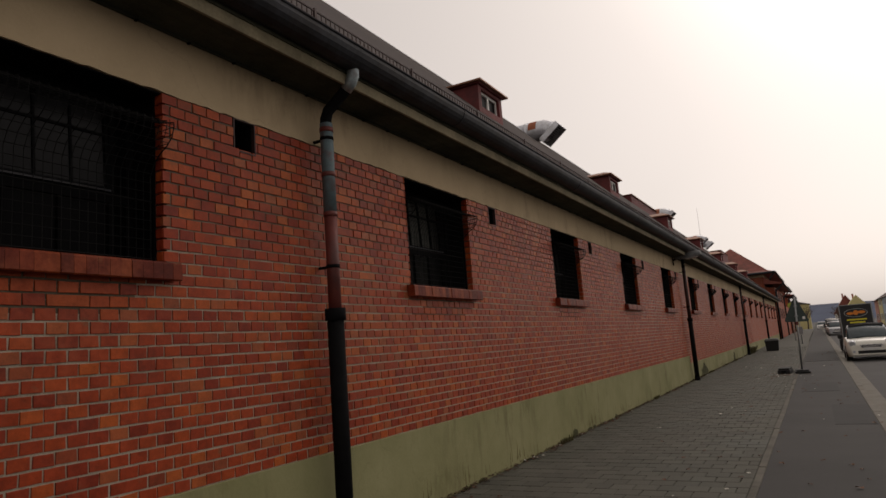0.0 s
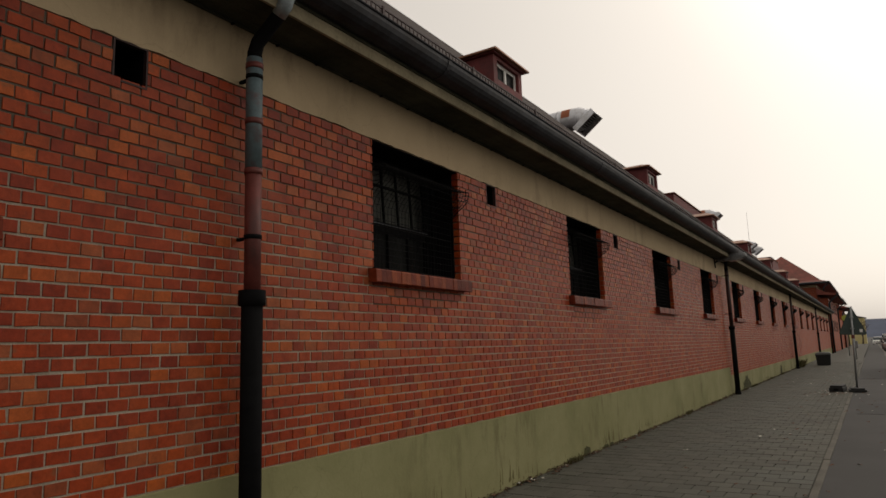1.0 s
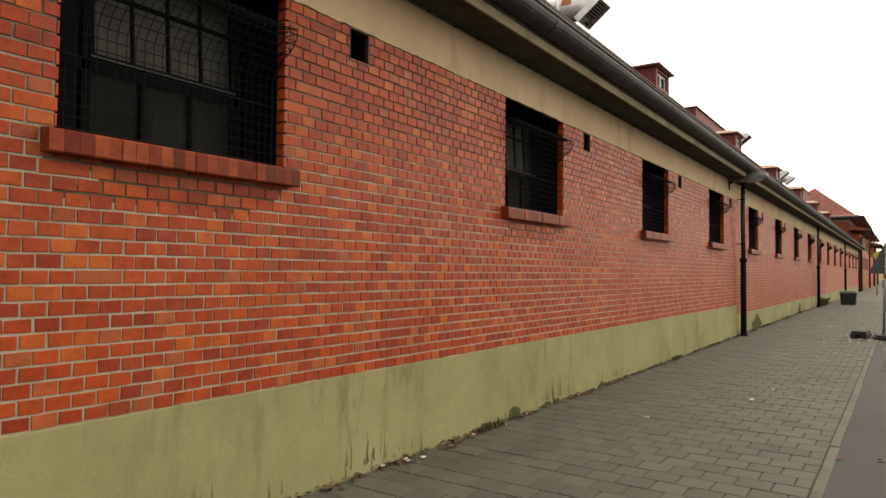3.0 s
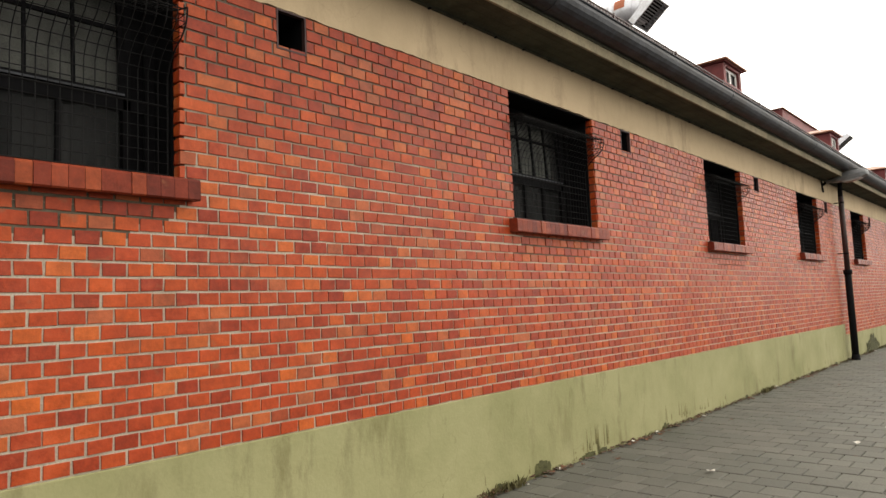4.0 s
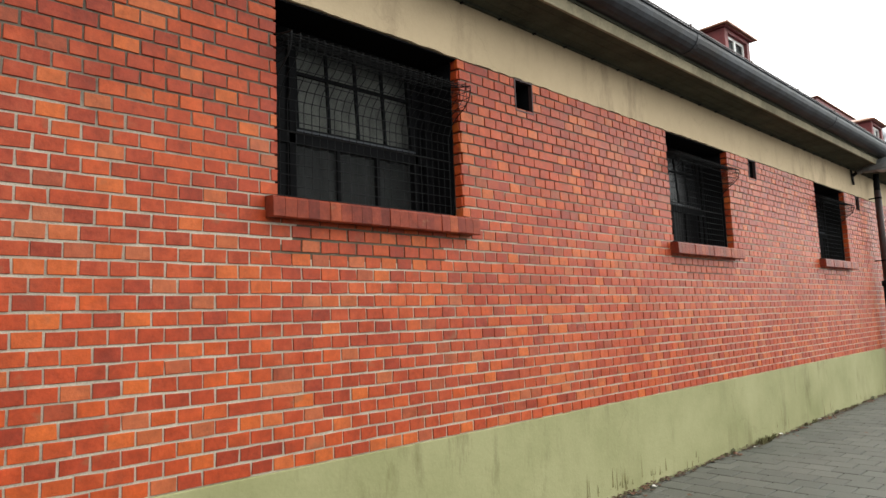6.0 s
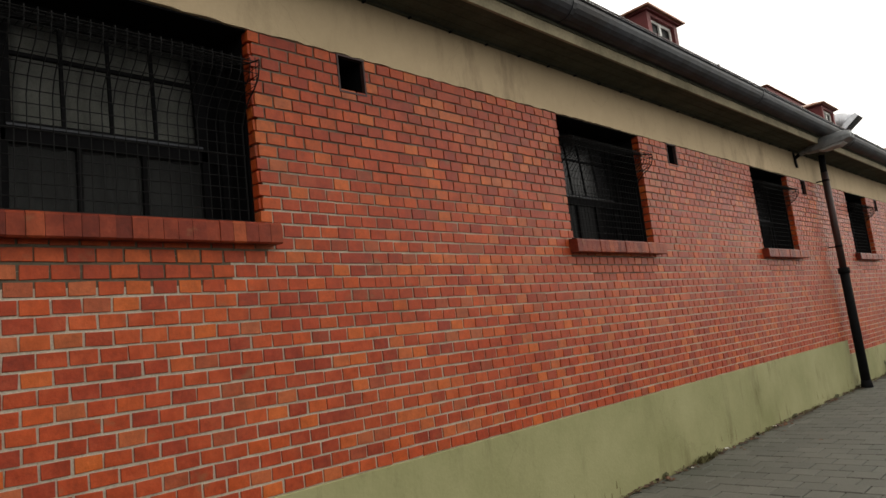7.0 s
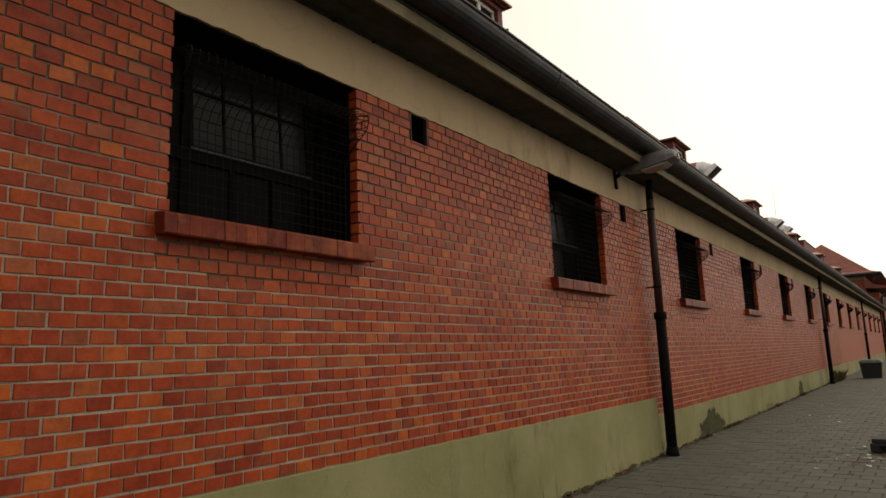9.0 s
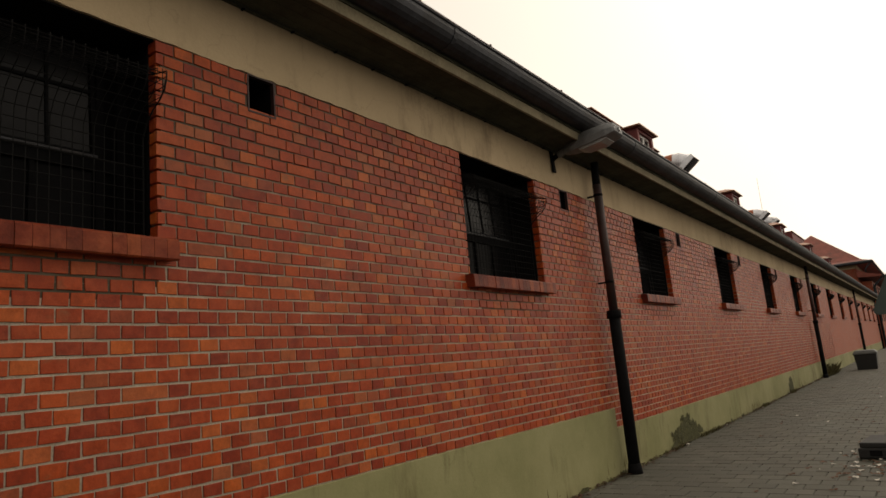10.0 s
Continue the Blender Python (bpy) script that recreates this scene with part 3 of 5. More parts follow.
    # cloth hanging in soft folds behind the glass
    for y0, y1, z0, z1 in curtains:
        bm = bmesh.new()
        n = int((y1 - y0) / 0.02)
        line = [(xf - 0.14 + 0.022 * math.sin(38 * k / n * (y1 - y0) + 7 * noise.noise(Vector((k * 0.11, y, z0)))), y0 + (y1 - y0) * k / n) for k in range(n + 1)]
        lo = [bm.verts.new((x, yy, h0 + z0)) for x, yy in line]
        hi = [bm.verts.new((x - 0.07 * (z1 - z0), yy, h0 + z1)) for x, yy in line]
        for k in range(n):
            bm.faces.new((lo[k], lo[k + 1], hi[k + 1], hi[k])).smooth = True
        part("curtain", bm, CURTAIN if z0 > 0.3 else CURTAIN_SHADED, win, "greyish beige curtain hanging in folds")
    # wire guard: flat below, belly above
    prof = [(-0.10, h0 + 0.04), (-0.10, h0 + 0.60), (-0.06, h0 + 0.68), (0.0, h0 + 0.735), (0.07, h0 + 0.775), (0.12, h0 + 0.825),
            (0.14, h0 + 0.89), (0.14, h0 + 0.92), (0.0, h0 + 0.95), (-0.14, h0 + 1.0), (-0.28, h0 + 1.02)]
    bm = bmesh.new()
    th, ya, yb = 0.0028, 0.02, w - 0.02
    length = [0.0]
    for p, q in zip(prof, prof[1:]):
        length.append(length[-1] + math.dist(p, q))

    def along(s):
        for i in range(len(prof) - 1):
            if s <= length[i + 1] or i == len(prof) - 2:
                k = (s - length[i]) / (length[i + 1] - length[i])
                return [prof[i][c] + k * (prof[i + 1][c] - prof[i][c]) for c in (0, 1)]
    nv = 26
    for i in range(nv + 1):
        yy = ya + (yb - ya) * i / nv
        tube(bm, [(p[0], min(yy, w - 0.01) if p[0] < 0 else yy, p[1]) for p in prof], th * (1.8 if i in (0, nv) else 1), 4, caps=False)
    nh = 22
    for i in range(nh + 1):
        x, z = along(length[-1] * i / nh)
        tube(bm, [(x, ya, z), (x, yb if x > 0 else w - 0.01, z)], th * (2.0 if i in (0, 6, 17) else 1), 4, caps=False)
    # side cheeks of the belly
    for yy in (ya, yb):
        for k in range(1, 4):
            z = h0 + 0.74 + 0.05 * k
            xs = 0.02 + 0.12 * math.sin(min(1, (z - h0 - 0.735) / 0.16) * math.pi / 2)
            tube(bm, [(-0.12, min(yy, w - 0.01), z), (0, min(yy, w - 0.01), z), (xs, yy, z)], th, 4, caps=False)
        for k in range(2, 3):
            x = 0.05 * k
            tube(bm, [(x, yy, h0 + 0.715 + 0.04 * k), (x, yy, h0 + 0.95)], th, 4, caps=False)
    part("wire_guard", bm, WIRE, win, "black bulging wire mesh guard")
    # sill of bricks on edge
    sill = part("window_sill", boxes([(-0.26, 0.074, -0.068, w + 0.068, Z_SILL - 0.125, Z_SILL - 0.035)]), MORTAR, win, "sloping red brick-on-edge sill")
    n = 22
    pw = (w + 0.15) / n
    for k in range(4):
        if len(sill_meshes) < 4:
            b2 = bmesh.new()
            random.seed(20 + k)
            j = random.uniform(-0.003, 0.003)
            prism(b2, [(-0.25, -0.11), (0.078 + j, -0.140), (0.086 + j, -0.132), (0.084 + j, -0.036), (0.074 + j, -0.022), (-0.25, 0.012)], 0.001, pw - 0.0012)
            me = bpy.data.meshes.new("brick")
            b2.to_mesh(me)
            b2.free()
            me.materials.append(SILL)
            sill_meshes.append(me)
    for i in range(n):
        b = new("brick", sill_meshes[(i * 7 + i // 3) % 4])
        b.parent = sill
        b.location = (0, -0.075 + pw * i, Z_SILL)
    return win


sill_meshes = []
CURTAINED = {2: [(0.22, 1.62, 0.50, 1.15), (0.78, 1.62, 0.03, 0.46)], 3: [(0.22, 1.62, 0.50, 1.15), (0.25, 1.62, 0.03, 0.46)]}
pattern = None
for k, y in enumerate(WINDOWS):
    if k == 0:
        continue
    if k in CURTAINED:
        window(y, k, CURTAINED[k])
    elif pattern is None:
        pattern = window(y, k)
    else:
        c = copy_thing(pattern, pose(XW, y, 0))
        c.name = "window_%d" % k

# little square air holes: steel rim, hole shade painted as black shaft and back
rim0 = None
for k, y in enumerate(WINDOWS[1:14]):
    place = (XW, y + VENT_OFF, VENT_Z)
    if rim0 is None:
        rim0 = thing("air_hole", place, "small square dark air hole with a thin steel rim", "vent", "air holes")
        h = Z_TOP - VENT_Z
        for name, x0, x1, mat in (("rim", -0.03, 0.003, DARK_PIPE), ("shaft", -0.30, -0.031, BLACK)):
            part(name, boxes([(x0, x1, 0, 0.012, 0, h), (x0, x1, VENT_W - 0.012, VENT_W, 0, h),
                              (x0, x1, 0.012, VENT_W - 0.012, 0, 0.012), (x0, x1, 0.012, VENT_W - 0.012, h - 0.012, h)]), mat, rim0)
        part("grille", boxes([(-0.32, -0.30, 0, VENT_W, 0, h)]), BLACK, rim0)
    else:
        copy_thing(rim0, pose(*place))


# ---- rainwater pipes ----
def downpipe(y, flaking):
    p = thing("downpipe", (XW + 0.15, y, 0), "red-brown downpipe with peeling paint above a black cast-iron standpipe" if flaking
              else "dark brown downpipe above a black cast-iron standpipe", "downpipe", "downpipes along the wall")
    bm = bmesh.new()
    tube(bm, [(0, 0, 0.0), (0, 0, 1.90)], 0.07, 16)
    part("standpipe", bm, IRON, p, "black cast-iron standpipe")
    bm = bmesh.new()
    tube(bm, [(0, 0, 1.845), (0, 0, 1.89), (0, 0, 1.895), (0, 0, 1.945)], 0.088, 16)
    part("collar", bm, IRON, p)
    bm = bmesh.new()
    tube(bm, [(0, 0, -0.01), (0, 0, 0.05), (0, 0, 0.12)], 0.092, 16, 0.074)
    part("foot", bm, IRON, p)
    bm = bmesh.new()
    tube(bm, [(0, 0, 1.92), (0, 0, 2.75 if flaking else 3.56)], 0.055, 16)
    part("pipe", bm, RED_PIPE if flaking else DARK_PIPE, p)
    if flaking:
        bm = bmesh.new()
        tube(bm, [(0, 0, 2.745), (0, 0, 3.56)], 0.0565, 16)
        part("bare_pipe", bm, PATINA, p, "bare grey-green pipe with flakes of red paint")
        for z in (2.75, 3.10, 3.50):
            bm = bmesh.new()
            tube(bm, [(0, 0, z - 0.02), (0, 0, z + 0.02)], 0.061, 16)
            part("sleeve", bm, RED_PIPE, p)
    gx = GX - (XW + 0.15)
    bm = bmesh.new()
    tube(bm, [(0, 0, 3.52), (0, 0, 3.60), (0.03, 0, 3.67), (gx - 0.10, 0, 3.80), (gx - 0.05, 0, 3.84)] if flaking else [(0, 0, 3.54), (0.0, 0, 3.70), (0.01, 0, 3.90)], 0.052, 16, 0.046)
    part("swan_neck", bm, IRON, p)
    bm = bmesh.new()
    tube(bm, [(gx - 0.085, 0, 3.81), (gx - 0.03, 0, 3.86), (gx - 0.004, 0, 3.92), (gx, 0, 4.06)] if flaking else [(0.01, 0, 3.875), (0.01, 0, 3.91)], 0.05 if flaking else 0.07, 16, 0.056)
    part("outlet", bm, ZINC if flaking else GUTTER, p, "grey zinc gutter outlet" if flaking else "")
    for z in (2.30, 3.42):
        bm = bmesh.new()
        tube(bm, [(0, 0, z - 0.015), (0, 0, z + 0.015)], 0.059, 16)
        box(bm, -0.15, -0.045, -0.012, 0.012, z - 0.01, z + 0.01)
        part("bracket", bm, IRON, p)
    return p


downpipe(PIPES[0], True)
second = downpipe(PIPES[1], False)
for y in PIPES[2:]:
    copy_thing(second, pose(XW + 0.15, y, 0))

# ---- street lamp under the eaves ----
lamp = thing("wall_lamp", (XW, 21.1, 3.75), "grey cobra-head street lamp on a black wall bracket", "street lamp")
lamp.rotation_euler = (0, radians(-4), 0)
part("wall_plate", boxes([(0.008, 0.03, -0.035, 0.035, -0.18, 0.11)], bevel=0.004), IRON, lamp)
bm = bmesh.new()
tube(bm, [(0.03, 0, -0.02), (0.10, 0, 0.01), (0.22, 0.01, 0.03)], 0.027, 10)
part("arm", bm, IRON, lamp)
bm = bmesh.new()
tube(bm, [(0.10, 0, 0.01), (0.26, 0.02, 0.05)], 0.042, 12)
part("socket", bm, LAMP_GREY, lamp)


def shell(x, wb, wt, z0, z1):
    """Cross-section of the lamp head: flat below, shouldered above."""
    zm = z0 + (z1 - z0) * 0.45
    return [(x, -wb, z0), (x, wb, z0), (x, wb * 1.03, zm), (x, wt, z1), (x, -wt, z1), (x, -wb * 1.03, zm)]


bm = bmesh.new()
loft(bm, [shell(0.20, 0.045, 0.035, -0.02, 0.065), shell(0.30, 0.085, 0.06, -0.03, 0.105), shell(0.50, 0.135, 0.09, -0.035, 0.145),
          shell(0.76, 0.155, 0.10, -0.02, 0.145), shell(0.84, 0.14, 0.085, 0.0, 0.125), shell(0.865, 0.12, 0.07, 0.015, 0.105)], False)
bmesh.ops.bevel(bm, geom=list(bm.edges), offset=0.008, segments=2, profile=0.5, affect="EDGES")
hd = part("housing", bm, LAMP_GREY, lamp)
bm = bmesh.new()
loft(bm, [shell(0.40, 0.085, 0.09, -0.045, -0.02), shell(0.46, 0.11, 0.11, -0.062, -0.02), shell(0.68, 0.125, 0.125, -0.055, -0.015), shell(0.75, 0.11, 0.11, -0.032, -0.008)], False)
part("lens", bm, LAMP_LENS, lamp, "dull grey lamp lens")
part("latch", boxes([(0.86, 0.885, -0.02, 0.02, 0.03, 0.07)], bevel=0.004), GALV, lamp, "pale metal latch")


# ---- on the roof ----
def dormer(y):
    d = thing("dormer", (-4.65, y, 0), "small dark red roof dormer with a white window", "dormer", "dormers on the roof")
    zt, w = 6.36, 1.06
    z0 = roof_z(-4.65) - 0.15
    back = -(zt - z0) / SL - 0.3
    bm = boxes([(back, 0, 0, 0.13, z0, zt), (back, 0, w - 0.13, w, z0, zt), (-0.12, 0, 0.13, w - 0.13, z0, z0 + 0.28),
                (-0.12, 0, 0.13, w - 0.13, zt - 0.06, zt), (back, -0.4, 0.13, w - 0.13, z0, zt)], bevel=0.004)
    part("body", bm, DORMER_RED, d)
    bm = boxes([(back, 0.05, -0.05, w + 0.05, zt + 0.003, zt + 0.03)], bevel=0.008)
    part("cornice", bm, DORMER_RED, d)
    bm = bmesh.new()
    a = [bm.verts.new(p) for p in ((0.11, -0.11, zt + 0.031), (0.11, w + 0.11, zt + 0.031), (back - 0.3, w + 0.11, zt + 0.031), (back - 0.3, -0.11, zt + 0.031))]
    b = [bm.verts.new((v.co.x, v.co.y, v.co.z + 0.03)) for v in a]
    r0, r1 = bm.verts.new((-0.28, w / 2, zt + 0.27)), bm.verts.new((back - 0.3, w / 2, zt + 0.27))
    for i in range(4):
        bm.faces.new((a[i], a[(i + 1) % 4], b[(i + 1) % 4], b[i]))
    bm.faces.new(a[::-1])
    bm.faces.new((b[0], b[1], r0))
    bm.faces.new((b[1], b[2], r1, r0))
    bm.faces.new((b[3], b[0], r0, r1))
    bm.faces.new((b[2], b[3], r1))
    bmesh.ops.recalc_face_normals(bm, faces=bm.faces)
    part("roof", bm, COPPER_EDGE, d, "brown sheet-metal dormer roof")
    za, zb = z0 + 0.28, zt - 0.06
    win = part("window", boxes([(-0.10, -0.06, 0.13, 0.18, za, zb), (-0.10, -0.06, w - 0.18, w - 0.13, za, zb), (-0.10, -0.06, 0.18, w - 0.18, za, za + 0.05),
                                (-0.10, -0.06, 0.18, w - 0.18, zb - 0.05, zb), (-0.10, -0.055, w / 2 - 0.03, w / 2 + 0.03, za + 0.05, zb - 0.05)]), WHITE, d, "white painted window")
    for p0, p1 in ((0.18, w / 2 - 0.03), (w / 2 + 0.03, w - 0.18)):
        part("pane", boxes([(-0.09, -0.084, p0, p1, za + 0.05, zb - 0.05)]), GLASS, win)
    return d


d0 = dormer(10.46)
for k in range(1, 7):
    copy_thing(d0, pose(-4.65, 10.46 + 8.98 * k, 0))


def roof_vent(x, y):
    v = thing("roof_vent", (x, y, roof_z(x)), "shiny galvanised elbow duct with a louvred outlet and rust patch", "vent duct", "roof ducts")
    d = Vector((0.62, 0, -0.79))
    z1 = 0.52
    pts = [(-1.3, 0, z1), (-0.5, 0, z1), (0, 0, z1)]
    for a in np.linspace(13, 52, 4):
        pts.append((0.40 * math.sin(radians(a)), 0, z1 - 0.40 * (1 - math.cos(radians(a)))))
    end = Vector(pts[-1])
    bm = bmesh.new()
    tube(bm, pts, 0.34, 20)
    part("elbow", bm, BRIGHT_METAL, v)
    for i in (1, 3, 5):
        bm = bmesh.new()
        tube(bm, [Vector(pts[i]) - (Vector(pts[i]) - Vector(pts[i - 1])) * 0.08, Vector(pts[i]) + (Vector(pts[i]) - Vector(pts[i - 1])) * 0.08], 0.352, 20)
        part("seam_ring", bm, BRIGHT_METAL, v)
    bm = bmesh.new()
    tube(bm, [Vector(pts[1]) + Vector((0.12, 0, 0)), Vector(pts[2]) - Vector((0.1, 0, 0))], 0.346, 20, caps=False)
    for f in [f for f in bm.faces if f.calc_center_median().y > -0.05 or f.calc_center_median().z < z1 - 0.02]:
        bm.faces.remove(f)
    part("rust", bm, RUST, v, "orange rust patch")
    # louvred box: local axes d (outwards), u (across, up-slope), y
    u = Vector((0.79, 0, 0.62))

    def slab(bm, d0, d1, u0, u1, y0, y1):
        vs = box(bm, d0, d1, y0, y1, u0, u1)
        for q in vs:
            q.co = end + d * q.co.x + u * q.co.z + Vector((0, q.co.y, 0))
    bm = bmesh.new()
    for a in ((-0.02, 0.16, -0.39, -0.36, -0.37, 0.37), (-0.02, 0.16, 0.36, 0.39, -0.37, 0.37), (-0.02, 0.16, -0.36, 0.36, -0.37, -0.34), (-0.02, 0.16, -0.36, 0.36, 0.34, 0.37)):
        slab(bm, *a)
    part("outlet_box", bm, BRIGHT_METAL, v)
    for i in range(10):
        bm = bmesh.new()
        slab(bm, 0.09, 0.155, -0.35 + 0.073 * i, -0.328 + 0.073 * i, -0.34, 0.34)
        part("slat", bm, GREY_METAL, v)
    bm = bmesh.new()
    slab(bm, 0.0, 0.02, -0.36, 0.36, -0.34, 0.34)
    part("screen", bm, BLACK, v)
    return v


v0 = roof_vent(-6.91, 20.3)
for x, y in ((-6.75, 39.4), (-7.2, 56.6), (-7.2, 59.8)):
    copy_thing(v0, pose(x, y, roof_z(x)))

sk = thing("roof_monitor", (-6.5, 30.6, roof_z(-6.5)), "long low red sheet-metal roof monitor", "roof hatch", "roof monitors")
part("body", boxes([(-0.9, 0, 0, 5.6, -0.9, 0.38)], bevel=0.02), DORMER_RED, sk)
part("cap", boxes([(-0.95, 0.06, -0.06, 5.66, 0.383, 0.42)], bevel=0.01), COPPER_EDGE, sk)
copy_thing(sk, pose(-6.5, 64.2, roof_z(-6.5) + 0.55))
bm = bmesh.new()
tube(bm, [(0, 0, -0.5), (0, 0, 3.6)], 0.02, 6, 0.01)
tagged(link_mesh("aerial", bm, GALV), "thin metal aerial rod on the roof", "aerial").location = (-8.0, 64.0, roof_z(-8.0))

# ---- far pavilions of the same building ----
def pavilion(y0, y1, ridge, eave=7.25):
    p = thing("pavilion", (0, y0, 0), "taller brick pavilion with a red hipped roof and lower canopies", "building", "pavilions along the street")
    n = y1 - y0
    part("wall", boxes([(-12, -4.2, 0, n, 0, eave - 0.15)]), BRICK_FAR, p)
    part("street_front", boxes([(-4.2, -3.3, 0.6, n - 0.6, 0, 5.6)]), BRICK_FAR, p)
    part("plaster_frieze", boxes([(-12.03, -4.17, -0.03, n + 0.03, eave - 0.5, eave - 0.152)]), BAND, p)

    def hipped(name, x0, x1, za, zr, r_x, inset, material):
        """A roof with a flared eave: a steep upper pitch over a flatter skirt, and a boarded underside."""
        bm = bmesh.new()
        rings = []
        for k, z in ((1.0, za - 0.2), (1.0, za), (0.86, za + (zr - za) * 0.07)):
            cx, hx, hy = (x0 + x1) / 2, (x1 - x0) / 2 * k, (n / 2 + 0.7) * (1 - (1 - k) * 0.6)
            rings.append([bm.verts.new((cx + sx * hx, n / 2 + sy * hy, z)) for sx, sy in ((1, -1), (1, 1), (-1, 1), (-1, -1))])
        for a, b in zip(rings, rings[1:]):
            for i in range(4):
                bm.faces.new((a[i], a[(i + 1) % 4], b[(i + 1) % 4], b[i]))
        t = rings[-1]
        r0, r1 = bm.verts.new((r_x, inset, zr)), bm.verts.new((r_x, n - inset, zr))
        for f in ((t[0], t[1], r1, r0), (t[1], t[2], r1), (t[2], t[3], r0, r1), (t[3], t[0], r0), rings[0][::-1]):
            bm.faces.new(f)
        bmesh.ops.recalc_face_normals(bm, faces=bm.faces)
        return part(name, bm, material, p, "red tiled hipped roof")
    hipped("roof", -12.7, -3.05, eave, ridge, -7.6, 5.2, TILE)
    bm = bmesh.new()
    tube(bm, [(-12.7, -0.78, eave - 0.1), (-2.98, -0.78, eave - 0.1), (-2.98, n + 0.78, eave - 0.1)], 0.13, 8)
    part("gutter", bm, GUTTER, p)
    for y in (-0.45, n + 0.45):
        bm = bmesh.new()
        tube(bm, [(-3.0, y, eave - 0.12), (-3.5, y * 0.9, eave - 0.6), (-3.6, y * 0.9, 6.0)], 0.08, 8)
        part("downpipe", bm, GUTTER, p)
    # lower canopy roof on brackets, towards the street
    bm = bmesh.new()
    prism(bm, [(-4.2, 6.6), (-3.4, 6.2), (-2.45, 5.95), (-2.45, 5.82), (-4.2, 5.95)], -0.5, n + 0.5)
    part("canopy", bm, TILE, p)
    bm = bmesh.new()
    tube(bm, [(-2.38, -0.55, 5.88), (-2.38, n + 0.55, 5.88)], 0.11, 8)
    part("canopy_gutter", bm, GUTTER, p)
    for y in (0.0, n):
        bm = bmesh.new()
        tube(bm, [(-2.45, y, 5.82), (-3.0, y, 5.3), (-3.2, y, 5.0), (-3.2, y, 0)], 0.09, 8)
        part("downpipe", bm, GUTTER, p)
    for i in range(int(n // 3)):
        for z in (2.2, 4.2):
            part("window", boxes([(-3.36, -3.28, 1.2 + 3 * i, 2.3 + 3 * i, z, z + 1.2)]), BLACK, p)
    for x in (-10.5, -8.4, -6.3):
        part("window", boxes([(x, x + 0.9, -0.035, 0.04, eave - 1.5, eave - 0.7)]), BLACK, p)
    return p


pavilion(80.0, 100.0, 10.85)
pavilion(117.0, 134.0, 10.85)
part("wall", boxes([(-9, -3.35, 0, 17, 0, 4.0)]), BRICK_FAR,
     thing("link_building", (0, 100, 0), "low brick range between taller pavilions", "building"))

# ---- objects on the pavement ----
def rubber_foot(name, x, y, turn, label, category):
    f = thing(name, (x, y, 0.012), label, category)
    f.rotation_euler = (0, 0, radians(turn))
    return f


foot = rubber_foot("sign_foot", -0.379, 23.4, 4, "flat black recycled-rubber sign foot on the paving", "sign base")
part("slab", boxes([(-0.21, 0.21, -0.38, 0.38, 0, 0.055), (-0.17, 0.17, -0.34, 0.34, 0.055, 0.10)], bevel=0.012), RUBBER, foot)
part("handle", boxes([(-0.03, 0.03, -0.40, -0.36, 0.02, 0.07)], bevel=0.006), RUBBER, foot)
blk = rubber_foot("rubber_block", -0.845, 23.45, -6, "loose black rubber ballast block on the paving", "sign base")
part("block", boxes([(-0.175, 0.175, -0.36, 0.36, 0, 0.11), (-0.155, 0.155, -0.34, 0.34, 0.11, 0.17)], bevel=0.015), RUBBER, blk)
part("recess", boxes([(-0.06, 0.06, -0.37, -0.355, 0.03, 0.09)]), IRON, blk)

sign = thing("warning_sign", (-0.379, 23.4, 0.11), "triangular road sign seen from its dark back on a galvanised post", "road sign")
sign.rotation_euler, sign.scale = (0, radians(2.2), 0), (1.05, 1.05, 1.05)
bm = bmesh.new()
tube(bm, [(0, 0, -0.05), (0, 0, 2.16)], 0.026, 12)
part("post", bm, GALV, sign)
bm = bmesh.new()
tri = []
for cx, cz in ((-0.31, 1.42), (0.31, 1.42), (0, 2.13)):
    mx, mz = cx * 0.88, 1.64 + (cz - 1.64) * 0.9
    base = math.atan2(cz - 1.64, cx)
    tri += [(mx + 0.045 * math.cos(base + da), mz + 0.045 * math.sin(base + da)) for da in (-0.9, -0.3, 0.3, 0.9)]
prism(bm, tri, 0.032, 0.045)
part("plate", bm, SIGN_BACK, sign, "dark grey-green back of a triangular plate")
for z in (1.55, 1.85):
    part("clamp", boxes([(-0.05, 0.05, -0.035, 0.031, z, z + 0.03)], bevel=0.004), GALV, sign)
part("sticker", boxes([(0.16, 0.23, 0.026, 0.0315, 1.47, 1.55)]), WHITE, sign, "small white sticker")
part("tag", boxes([(-0.04, 0.04, -0.03, -0.027, 1.30, 1.40)]), RED_PIPE, sign)

# grit bin
bn = thing("grit_bin", (-2.3, 44.6, 0), "dark grey plastic grit bin with a pale lid", "bin")
bn.scale = (0.88, 0.88, 0.88)
bm = bmesh.new()
loft(bm, [[(x * k, y * k, z) for x, y in ((-0.42, -0.4), (0.42, -0.4), (0.42, 0.4), (-0.42, 0.4))] for z, k in ((0.0, 0.86), (0.06, 0.88), (0.62, 1.0), (0.66, 1.04))], smooth=False)
part("tub", bm, plain("dark_grey_plastic", (0.016, 0.017, 0.016), 0.6), bn)
bm = bmesh.new()
loft(bm, [[(x * k, y * k, z) for x, y in ((-0.42, -0.4), (0.42, -0.4), (0.42, 0.4), (-0.42, 0.4))] for z, k in ((0.665, 1.07), (0.71, 1.07), (0.80, 0.9), (0.83, 0.75))], smooth=False)
part("lid", bm, plain("pale_grey_plastic", (0.10, 0.105, 0.10), 0.6), bn, "paler grey lid")

